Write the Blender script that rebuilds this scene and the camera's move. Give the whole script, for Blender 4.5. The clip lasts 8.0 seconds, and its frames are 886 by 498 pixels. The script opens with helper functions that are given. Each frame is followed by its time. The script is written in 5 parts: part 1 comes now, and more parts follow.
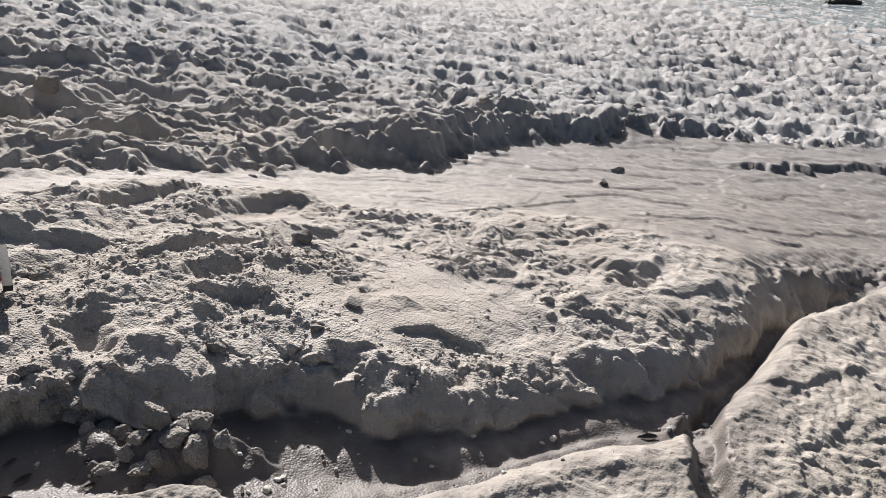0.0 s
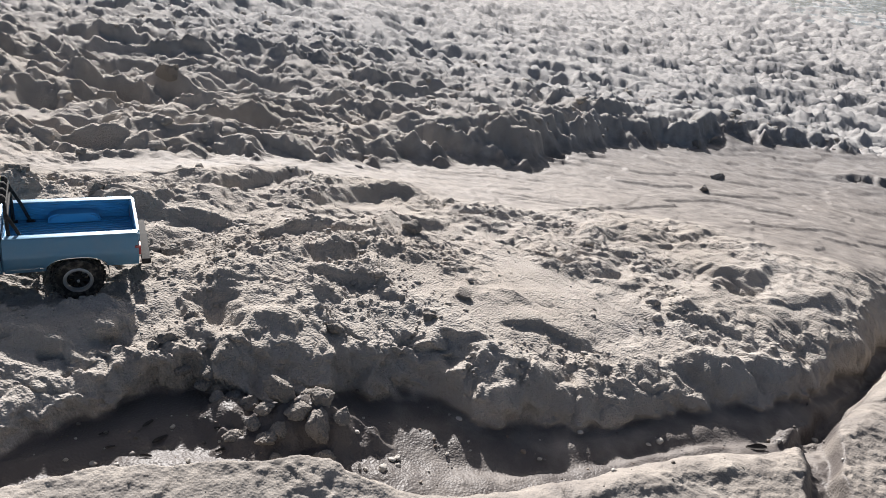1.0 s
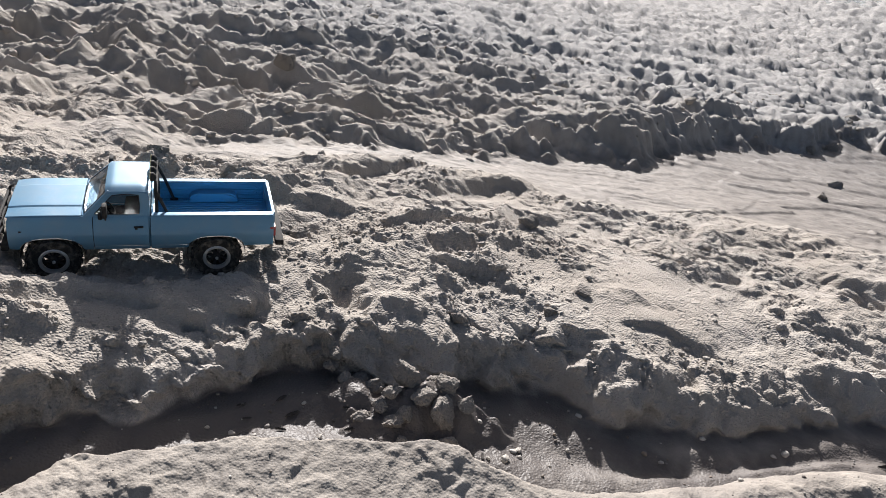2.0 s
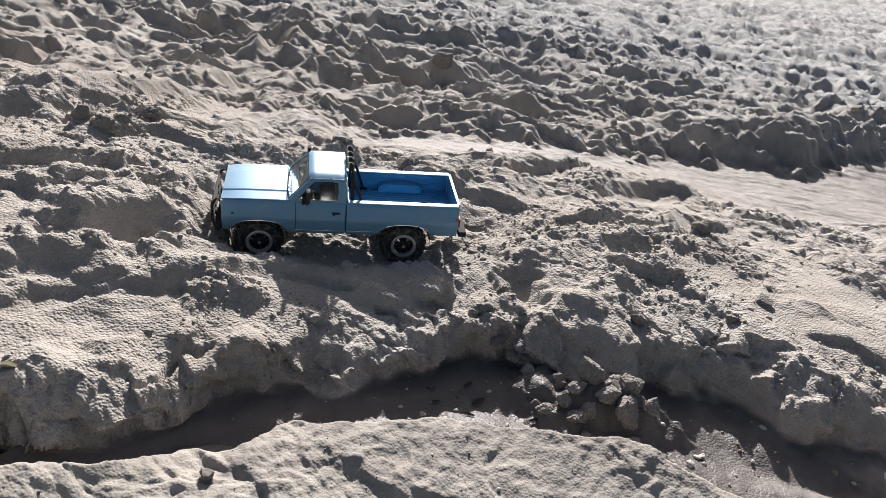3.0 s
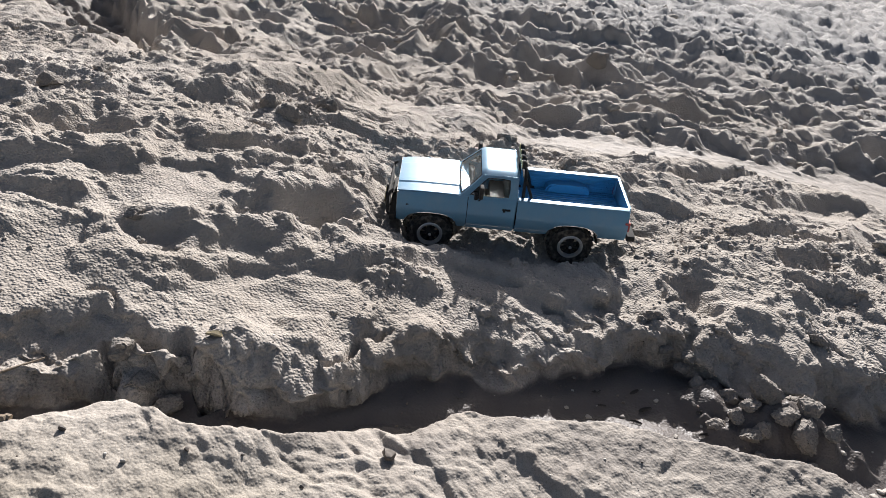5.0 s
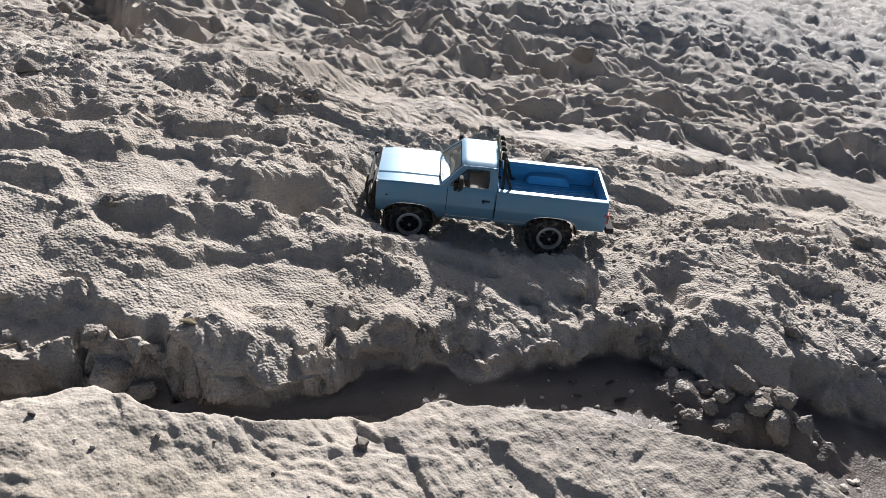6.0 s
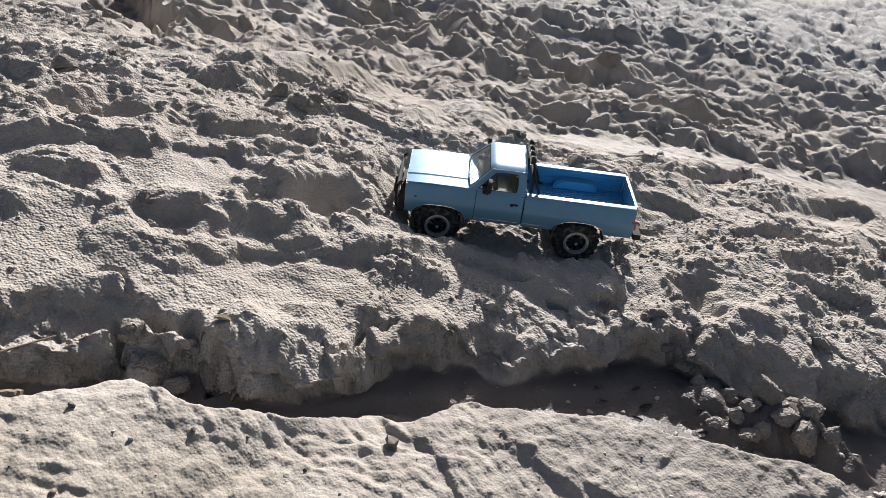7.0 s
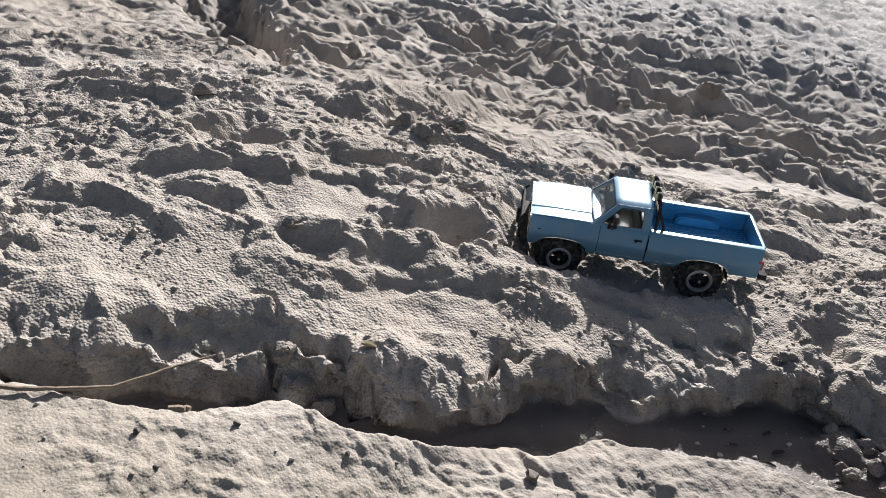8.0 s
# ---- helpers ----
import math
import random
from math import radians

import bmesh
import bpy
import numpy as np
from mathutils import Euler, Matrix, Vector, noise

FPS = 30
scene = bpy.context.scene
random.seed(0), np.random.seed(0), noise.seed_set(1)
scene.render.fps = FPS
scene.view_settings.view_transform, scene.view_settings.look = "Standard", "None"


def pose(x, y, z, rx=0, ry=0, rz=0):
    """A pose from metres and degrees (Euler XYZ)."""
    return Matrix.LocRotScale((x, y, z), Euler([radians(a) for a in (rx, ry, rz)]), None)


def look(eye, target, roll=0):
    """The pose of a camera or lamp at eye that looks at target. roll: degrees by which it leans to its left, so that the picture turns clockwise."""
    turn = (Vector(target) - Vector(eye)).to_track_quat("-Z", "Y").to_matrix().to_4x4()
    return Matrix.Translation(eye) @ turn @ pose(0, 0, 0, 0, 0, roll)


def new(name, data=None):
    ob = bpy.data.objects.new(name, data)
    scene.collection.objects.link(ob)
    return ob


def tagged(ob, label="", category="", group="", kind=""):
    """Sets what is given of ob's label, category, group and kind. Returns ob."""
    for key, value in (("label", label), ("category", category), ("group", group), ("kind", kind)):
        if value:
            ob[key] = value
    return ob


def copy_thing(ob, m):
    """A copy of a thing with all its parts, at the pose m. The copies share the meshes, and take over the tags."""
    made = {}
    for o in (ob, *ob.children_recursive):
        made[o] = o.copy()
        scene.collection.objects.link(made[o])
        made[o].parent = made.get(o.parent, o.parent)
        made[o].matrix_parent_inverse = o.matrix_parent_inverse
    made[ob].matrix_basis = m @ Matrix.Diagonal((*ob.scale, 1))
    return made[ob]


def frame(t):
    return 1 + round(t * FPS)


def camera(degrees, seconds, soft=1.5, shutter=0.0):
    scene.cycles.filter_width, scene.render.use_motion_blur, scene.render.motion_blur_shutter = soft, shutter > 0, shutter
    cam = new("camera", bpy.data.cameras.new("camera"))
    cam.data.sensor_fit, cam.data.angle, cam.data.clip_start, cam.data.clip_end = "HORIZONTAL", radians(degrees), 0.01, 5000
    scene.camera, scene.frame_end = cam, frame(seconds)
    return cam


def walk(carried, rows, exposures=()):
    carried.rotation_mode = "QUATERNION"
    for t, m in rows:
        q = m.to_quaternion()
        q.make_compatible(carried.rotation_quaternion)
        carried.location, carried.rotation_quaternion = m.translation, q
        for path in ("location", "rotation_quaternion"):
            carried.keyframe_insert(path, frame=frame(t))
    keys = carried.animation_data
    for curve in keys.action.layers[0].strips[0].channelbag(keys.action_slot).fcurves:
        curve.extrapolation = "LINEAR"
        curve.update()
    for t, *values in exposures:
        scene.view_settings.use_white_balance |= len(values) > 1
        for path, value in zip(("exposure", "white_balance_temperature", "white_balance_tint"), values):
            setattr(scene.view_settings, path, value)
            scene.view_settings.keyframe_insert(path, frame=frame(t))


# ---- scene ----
# ---------------------------------------------------------------- camera
cam = camera(60.3, 8.0, soft=0.9)
ROWS = [
    (0.0, 0.0, 0.0, 0.75, 66.0, -3.0, 0.0),
    (0.5, -0.0502, -0.0162, 0.7403, 65.82, -3.26, 3.15),
    (1.0, -0.0878, -0.0311, 0.7418, 65.61, -3.42, 6.25),
    (1.2, -0.0999, -0.0344, 0.7407, 65.48, -3.49, 7.5),
    (2.3, -0.2168, -0.0691, 0.7290, 64.83, -3.29, 15.39),
    (2.5, -0.2414, -0.0811, 0.7278, 64.8, -3.12, 17.22),
    (3.0, -0.3101, -0.1274, 0.7246, 64.55, -2.57, 21.94),
    (3.5, -0.3868, -0.1747, 0.738, 64.48, -1.97, 26.38),
    (4.0, -0.4211, -0.2029, 0.742, 64.4, -1.61, 29.54),
    (4.2, -0.4243, -0.1990, 0.738, 64.42, -1.72, 30.5),
    (5.3, -0.3909, -0.1776, 0.7262, 63.82, -2.13, 31.6),
    (5.5, -0.386, -0.1752, 0.7248, 63.75, -2.28, 31.44),
    (6.0, -0.3784, -0.1749, 0.721, 63.53, -2.84, 31.07),
    (6.5, -0.3853, -0.1798, 0.7267, 63.46, -3.27, 31.37),
    (7.0, -0.3988, -0.1974, 0.7268, 63.51, -3.51, 32.6),
    (7.5, -0.4429, -0.2434, 0.738, 63.85, -3.54, 34.83),
    (8.0, -0.4981, -0.2813, 0.7515, 64.67, -3.32, 37.9),
]
walk(cam, [(t, pose(x, y, z, rx, ry, rz)) for t, x, y, z, rx, ry, rz in ROWS])

# ---------------------------------------------------------------- light
SUN_ELEVATION, SUN_BEARING = radians(32), radians(-18)
world = bpy.data.worlds.new("sky")
scene.world = world
world.use_nodes = True
sky = world.node_tree.nodes.new("ShaderNodeTexSky")
sky.sky_type, sky.sun_disc = "NISHITA", False
sky.sun_elevation, sky.sun_rotation = SUN_ELEVATION, SUN_BEARING
sky.air_density, sky.dust_density = 1.0, 4.0
back = world.node_tree.nodes["Background"]
back.inputs["Strength"].default_value = 0.043
world.node_tree.links.new(sky.outputs[0], back.inputs["Color"])
sun = new("sun", bpy.data.lights.new("sun", "SUN"))
sun.data.energy, sun.data.angle, sun.data.color = 5.0, radians(1.0), (1.0, 0.965, 0.945)
toward = Vector((math.sin(SUN_BEARING) * math.cos(SUN_ELEVATION), math.cos(SUN_BEARING) * math.cos(SUN_ELEVATION), math.sin(SUN_ELEVATION)))
sun.matrix_world = look(toward * 30, (0, 0, 0))
scene.view_settings.exposure = 0.85


# ---------------------------------------------------------------- materials
def material(name, color, rough=0.5, metal=0.0, **sockets):
    m = bpy.data.materials.new(name)
    m.use_nodes = True
    b = m.node_tree.nodes["Principled BSDF"]
    b.inputs["Base Color"].default_value = (*color, 1)
    b.inputs["Roughness"].default_value, b.inputs["Metallic"].default_value = rough, metal
    for key, value in sockets.items():
        b.inputs[key.replace("_", " ")].default_value = value
    return m


def node(m, kind, **values):
    n = m.node_tree.nodes.new(kind)
    for key, value in values.items():
        n.inputs[key.replace("_", " ")].default_value = value
    return n


def link(m, a, b):
    m.node_tree.links.new(a, b)


def blend(m, fac, a, b, mode="MIX"):
    n = m.node_tree.nodes.new("ShaderNodeMix")
    n.data_type, n.blend_type = "RGBA", mode
    for socket, value in ((n.inputs[0], fac), (n.inputs[6], a), (n.inputs[7], b)):
        if isinstance(value, (int, float)):
            socket.default_value = value
        elif isinstance(value, tuple):
            socket.default_value = (*value, 1)
        else:
            link(m, value, socket)
    return n.outputs[2]


def noise_node(m, coord, scale, detail=4.0, rough=0.55):
    n = node(m, "ShaderNodeTexNoise", Scale=scale, Detail=detail, Roughness=rough)
    link(m, coord, n.inputs["Vector"])
    return n.outputs["Fac"]


def ramp(m, fac, stops):
    n = m.node_tree.nodes.new("ShaderNodeValToRGB")
    while len(n.color_ramp.elements) < len(stops):
        n.color_ramp.elements.new(0.5)
    for e, (p, c) in zip(n.color_ramp.elements, stops):
        e.position, e.color = p, (*c, 1)
    link(m, fac, n.inputs[0])
    return n.outputs[0]


def sand_material(name, pale, brown, damp, wet_gain=1.0, object_random=False):
    """Dry sand with grain, speckles, and darker where the attribute 'damp' puts in wetness and the rill's shade."""
    m = material(name, pale, 0.95)
    b = m.node_tree.nodes["Principled BSDF"]
    tex = m.node_tree.nodes.new("ShaderNodeTexCoord").outputs["Object"]
    broad = noise_node(m, tex, 2.3, 4)
    mid = noise_node(m, tex, 14, 5, 0.6)
    fine = noise_node(m, tex, 480, 2, 0.8)
    base = blend(m, ramp(m, broad, [(0.35, (0, 0, 0)), (0.68, (1, 1, 1))]), pale, brown)
    base = blend(m, ramp(m, mid, [(0.3, (0, 0, 0)), (0.75, (0.5, 0.5, 0.5))]), base, tuple(c * 0.72 for c in brown))
    base = blend(m, 0.55, base, ramp(m, fine, [(0.3, (0.42, 0.39, 0.36)), (0.48, (0.86, 0.85, 0.84)), (0.66, (1, 1, 1))]), "MULTIPLY")
    if not object_random:
        at = m.node_tree.nodes.new("ShaderNodeAttribute")
        at.attribute_name = "damp"
        edge = m.node_tree.nodes.new("ShaderNodeMath")
        edge.operation = "MULTIPLY_ADD"
        link(m, mid, edge.inputs[0])
        edge.inputs[1].default_value = 0.7
        link(m, at.outputs["Fac"], edge.inputs[2])
        moist_shade = ramp(m, edge.outputs[0], [(0.45, (0, 0, 0)), (0.98, (1, 1, 1))])
        silt = m.node_tree.nodes.new("ShaderNodeAttribute")
        silt.attribute_name = "silt"
        base = blend(m, silt.outputs["Fac"], base, blend(m, ramp(m, fine, [(0.3, (0, 0, 0)), (0.5, (1, 1, 1))]), (0.15, 0.133, 0.11), blend(m, ramp(m, mid, [(0.35, (0, 0, 0)), (0.7, (1, 1, 1))]), (0.37, 0.335, 0.288), (0.285, 0.256, 0.216))))
        # damp grey sand seaward; haze and sky reflection are put into its colour
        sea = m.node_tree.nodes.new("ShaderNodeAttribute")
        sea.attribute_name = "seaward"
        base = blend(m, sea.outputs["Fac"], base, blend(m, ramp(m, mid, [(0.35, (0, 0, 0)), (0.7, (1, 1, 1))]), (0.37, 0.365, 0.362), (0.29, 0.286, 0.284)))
        base = blend(m, moist_shade, base, damp)
        rough = m.node_tree.nodes.new("ShaderNodeMapRange")
        link(m, moist_shade, rough.inputs["Value"])
        rough.inputs["To Min"].default_value, rough.inputs["To Max"].default_value = 0.95, 0.5
        link(m, rough.outputs[0], b.inputs["Roughness"])
    link(m, base, b.inputs["Base Color"])
    b.inputs["Specular IOR Level"].default_value = 0.25
    warp = node(m, "ShaderNodeTexNoise", Scale=90.0, Detail=3.0)
    link(m, tex, warp.inputs["Vector"])
    shifted = node(m, "ShaderNodeVectorMath")
    shifted.operation = "MULTIPLY_ADD"
    link(m, warp.outputs["Color"], shifted.inputs[0])
    shifted.inputs[1].default_value = (0.0018, 0.0018, 0.0018)
    link(m, tex, shifted.inputs[2])
    cells = node(m, "ShaderNodeTexVoronoi", Scale=215.0)
    cells.feature = "SMOOTH_F1"
    cells.inputs["Smoothness"].default_value = 0.7
    link(m, shifted.outputs[0], cells.inputs["Vector"])
    clump = noise_node(m, tex, 90, 3, 0.6)
    bump1 = node(m, "ShaderNodeBump", Strength=0.8, Distance=0.0026)
    link(m, clump, bump1.inputs["Height"])
    if not object_random:
        calm = m.node_tree.nodes.new("ShaderNodeMapRange")
        packed = m.node_tree.nodes.new("ShaderNodeAttribute")
        packed.attribute_name = "packed"
        link(m, packed.outputs["Fac"], calm.inputs["Value"])
        calm.inputs["To Min"].default_value, calm.inputs["To Max"].default_value = 1.0, 0.4
        link(m, calm.outputs[0], bump1.inputs["Strength"])
    bump2 = node(m, "ShaderNodeBump", Strength=1.0, Distance=0.0032)
    if not object_random:
        link(m, calm.outputs[0], bump2.inputs["Strength"])
    bump2.invert = True
    link(m, cells.outputs["Distance"], bump2.inputs["Height"])
    link(m, bump1.outputs[0], bump2.inputs["Normal"])
    link(m, bump2.outputs[0], b.inputs["Normal"])
    return m


# the last colour of SAND is wet sand, deepened for the bank's shade
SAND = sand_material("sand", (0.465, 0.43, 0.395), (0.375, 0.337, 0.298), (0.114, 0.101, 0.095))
CLOD = sand_material("clod_sand", (0.31, 0.285, 0.26), (0.23, 0.21, 0.19), (0.16, 0.13, 0.11), object_random=True)

CRUMB = sand_material("crumb_sand", (0.43, 0.40, 0.37), (0.35, 0.32, 0.29), (0.16, 0.13, 0.11), object_random=True)

# ---------------------------------------------------------------- the lie of the land
PERM = np.random.default_rng(11).permutation(256)
PERM = np.concatenate([PERM, PERM]).astype(np.int32)
SLANT = np.linspace(0, 2 * np.pi, 256, endpoint=False)
SLANT_X, SLANT_Y = np.cos(SLANT).astype(np.float32), np.sin(SLANT).astype(np.float32)


def perlin(x, y, seed):
    x, y = x + 3.71 * seed, y + 9.13 * seed
    x0, y0 = np.floor(x), np.floor(y)
    fx, fy = (x - x0).astype(np.float32), (y - y0).astype(np.float32)
    xi, yi = (x0.astype(np.int64) & 255).astype(np.int32), ((y0.astype(np.int64) + 57 * seed) & 255).astype(np.int32)
    u, v = fx * fx * fx * (fx * (fx * 6 - 15) + 10), fy * fy * fy * (fy * (fy * 6 - 15) + 10)
    left, right = PERM[xi], PERM[xi + 1]

    def corner(row, j, gx_, gy_):
        h = PERM[row + ((yi + j) & 255)]
        return SLANT_X[h] * gx_ + SLANT_Y[h] * gy_

    a, b = corner(left, 0, fx, fy), corner(right, 0, fx - 1, fy)
    c, d = corner(left, 1, fx, fy - 1), corner(right, 1, fx - 1, fy - 1)
    return 1.5 * ((a + u * (b - a)) * (1 - v) + (c + u * (d - c)) * v)


def fbm(x, y, size, seed, octaves=3, gain=0.5):
    total, amp = 0, 1.0
    for k in range(octaves):
        total = total + amp * perlin(x / size, y / size, seed + 17 * k)
        size, amp = size / 2.03, amp * gain
    return total


def billow(x, y, size, seed, octaves=3, gain=0.5):
    """Rounded heaps with sharp creases between them, about -0.5 to 0.5."""
    total, amp = 0, 1.0
    for k in range(octaves):
        total = total + amp * (np.abs(perlin(x / size, y / size, seed + 31 * k)) * 2 - 0.5)
        size, amp = size / 2.1, amp * gain
    return total


def lumps(x, y, size, seed):
    """Crumbs: domes of uneven size, 0 to 1."""
    gx, gy = np.floor(x / size).astype(np.int64), np.floor(y / size).astype(np.int64)
    best = np.zeros_like(x)
    for i in (-1, 0, 1):
        for j in (-1, 0, 1):
            h = (gx + i) * 374761393 + (gy + j) * 668265263 + seed * 974634777
            h = ((h ^ (h >> 13)) * 1274126177) & 0xFFFFFFFF
            r1, r2, r3 = (h & 1023) / 1023.0, ((h >> 10) & 1023) / 1023.0, ((h >> 20) & 1023) / 1023.0
            d2 = ((gx + i + r1) * size - x) ** 2 + ((gy + j + r2) * size - y) ** 2
            rad = size * (0.25 + 0.6 * r3 * r3)
            best = np.maximum(best, np.sqrt(np.maximum(0, rad * rad - d2)) / size)
    return best


def terraces(x, y, period, seed, turn=32.0, stretch=0.5, bend=1.1, face=0.2):
    """Low trodden steps: a short steep front towards the rill, a long gentle back; 0 to 1."""
    c, s = math.cos(math.radians(turn)), math.sin(math.radians(turn))
    u, v = (x * c + y * s) * stretch, -x * s + y * c
    p = v / period + bend * fbm(u, v, 2.2 * period, seed, 4, 0.55)
    f = p - np.floor(p)
    return np.where(f < face, (f / face) ** 1.3, 1 - (np.maximum(0, f - face) / (1 - face)) ** 0.85)


def smooth(a, b, v):
    t = np.clip((v - a) / (b - a), 0, 1)
    return t * t * (3 - 2 * t)


def curve(pairs, x):
    """A smooth line y(x) through a few corners."""
    px, py = np.array(pairs).T
    k = np.clip(np.searchsorted(px, x) - 1, 0, len(px) - 2)
    slope = np.gradient(py, px)
    h = px[k + 1] - px[k]
    t = np.clip((x - px[k]) / h, 0, 1)
    inside = (1 + 2 * t) * (1 - t) ** 2 * py[k] + t * (1 - t) ** 2 * h * slope[k] + t * t * (3 - 2 * t) * py[k + 1] + t * t * (t - 1) * h * slope[k + 1]
    return inside + slope[0] * np.minimum(0, x - px[0]) + slope[-1] * np.maximum(0, x - px[-1])


# a beach that falls gently to the sea, with low swells
FALL = (-0.1102, -0.1299, -0.057)
SWELL_X, SWELL_Y = (-2.4, -1.7, -1.0, -0.3, 0.4, 1.1), (0.3, 0.9, 1.5, 2.2, 3.2, 4.4)
SWELL = [[-0.012,  0.033, -0.007, -0.083, -0.029, -0.015],
         [ 0.044,  0.091, -0.043,  0.029, -0.022, -0.024],
         [ 0.045,  0.02 , -0.013,  0.095, -0.026,  0.036],
         [-0.061,  0.014,  0.072, -0.017,  0.012,  0.086],
         [-0.004, -0.036, -0.036, -0.012,  0.017,  0.038],
         [ 0.024,  0.031,  0.037,  0.006, -0.038, -0.03 ]]
SEA = -2.0
# the rill that the runoff has cut: the brink of its near bank, the foot of its far bank, its bed
BRINK = [(-1.46, 0.09), (-1.306, 0.235), (-1.229, 0.34), (-1.194, 0.368), (-1.158, 0.376), (-1.123, 0.395), (-1.078, 0.448), (-1.037, 0.50), (-1.017, 0.555), (-0.99, 0.60), (-0.942, 0.618), (-0.918, 0.643), (-0.90, 0.686), (-0.879, 0.72),
         (-0.836, 0.741), (-0.796, 0.765), (-0.713, 0.82), (-0.667, 0.855), (-0.587, 0.881), (-0.53, 0.905), (-0.48, 0.917), (-0.41, 0.942), (-0.35, 0.954), (-0.25, 0.952), (-0.15, 0.972), (-0.06, 1.026), (0.04, 1.088), (0.15, 1.155), (0.235, 1.212), (0.40, 1.305), (0.52, 1.343), (0.66, 1.47), (0.8, 1.62), (0.92, 1.77), (1.064, 1.97), (1.3, 2.16), (1.5, 2.35)]
FOOT = [(-1.46, 0.14), (-1.40, 0.225), (-1.33, 0.295), (-1.25, 0.36), (-1.17, 0.425), (-1.12, 0.475), (-1.08, 0.535), (-1.055, 0.60), (-1.03, 0.66), (-0.981, 0.74), (-0.94, 0.79), (-0.896, 0.83), (-0.858, 0.862), (-0.838, 0.903), (-0.784, 0.985), (-0.736, 1.042), (-0.69, 1.085), (-0.64, 1.11), (-0.56, 1.12), (-0.50, 1.15),
        (-0.43, 1.19), (-0.343, 1.225), (-0.254, 1.25), (-0.162, 1.258), (-0.079, 1.245), (0.0, 1.238), (0.108, 1.265), (0.17, 1.293), (0.247, 1.346), (0.342, 1.395), (0.417, 1.45), (0.523, 1.505), (0.666, 1.614), (0.80, 1.702), (0.916, 1.84), (1.064, 2.039), (1.3, 2.223), (1.5, 2.42)]
BED = [(-1.46, 0.02), (-1.3, -0.01), (-1.2, -0.035), (-1.1, -0.06), (-1.03, -0.08), (-0.95, -0.105), (-0.84, -0.125), (-0.66, -0.137), (-0.53, -0.152), (-0.245, -0.2), (0.2, -0.26), (0.6, -0.315), (0.85, -0.37), (1.5, -0.48)]
# the broad wash behind, under a higher bank
WASH_N = [(-1.9, 1.75), (-1.6, 1.84), (-1.36, 1.88), (-1.2, 1.99), (-1.05, 2.14), (-0.9, 2.28), (-0.77, 2.40), (-0.63, 2.64), (-0.43, 2.90), (-0.26, 3.08), (-0.09, 3.16), (0.03, 3.22), (0.12, 3.48), (0.26, 3.70), (0.48, 4.14), (0.76, 4.46), (1.05, 4.62), (1.29, 5.10), (1.71, 5.27), (2.17, 5.42), (2.5, 5.54), (3.03, 5.84), (3.44, 6.2), (5.0, 7.3)]
WASH_S = [(-1.9, 1.72), (-1.43, 1.78), (-1.2, 1.88), (-0.9, 2.12), (-0.74, 2.26), (-0.55, 2.44), (-0.39, 2.46), (-0.2, 2.42), (-0.04, 2.46), (0.3, 2.7), (0.6, 2.6), (1.0, 2.4), (3.0, 3.4)]
BANK = [(-1.9, 0.02), (-1.2, 0.04), (-0.7, 0.07), (-0.3, 0.12), (0.2, 0.13), (0.9, 0.14), (1.4, 0.13), (2.3, 0.09), (3.5, 0.06), (5.0, 0.02)]
# how far the near bank sags along its brink
SAG = [(-1.6, -0.012), (-1.46, -0.018), (-1.32, -0.022), (-1.27, -0.018), (-1.21, -0.009), (-1.15, -0.004), (-1.09, -0.005), (-1.055, -0.014), (-1.04, -0.026), (-1.02, -0.044), (-1.0, -0.046), (-0.95, -0.038), (-0.9, -0.026), (-0.8, -0.006), (-0.7, 0.0), (2.0, 0.0)]
# x, y, half-length, half-width, turn, height: trodden hollows, then heaps
HOLLOWS = [
    (-1.41, 0.315, 0.15, 0.052, 58.0, -0.05),
    (-1.87, 0.78, 0.13, 0.105, 70.0, -0.065),
    (-1.26, 1.16, 0.09, 0.065, 60.0, -0.025),
    (-1.345, 0.93, 0.09, 0.055, 72.0, -0.04),
    (-1.24, 0.72, 0.15, 0.06, 52.0, -0.010),
    (-0.90, 0.93, 0.13, 0.07, 52.0, -0.025),
    (-0.655, 1.285, 0.10, 0.055, -70.0, -0.05),
    (-0.80, 1.13, 0.075, 0.035, 40.0, -0.022),
    (-0.17, 1.33, 0.07, 0.035, 35.0, -0.022),
    (0.30, 1.66, 0.13, 0.055, -62.0, -0.022),
    (0.61, 2.02, 0.075, 0.07, 20.0, -0.04),
    (1.30, 2.27, 0.10, 0.10, 31.0, -0.13),
    (-1.24, 1.38, 0.08, 0.08, 53.0, -0.03),
]
FAR_HOLLOWS = [
    (-0.45, 1.60, 0.11, 0.06, 45.0, -0.03),
    (-0.82, 1.53, 0.12, 0.08, 30.0, -0.03),
    (-0.30, 1.98, 0.17, 0.075, 40.0, -0.02),
    (-0.49, 2.16, 0.14, 0.07, 60.0, -0.014),
    (-0.92, 1.86, 0.14, 0.06, 50.0, -0.012),
    (-2.6, 2.83, 0.2, 0.16, 56.0, -0.05),
    (-1.69, 2.97, 0.12, 0.2, 67.0, -0.05),
    (-1.32, 3.7, 0.16, 0.15, 46.0, -0.05),
    (-1.53, 3.02, 0.10, 0.16, 60.0, -0.05),
    (-1.05, 3.35, 0.22, 0.12, 50.0, -0.05),
]
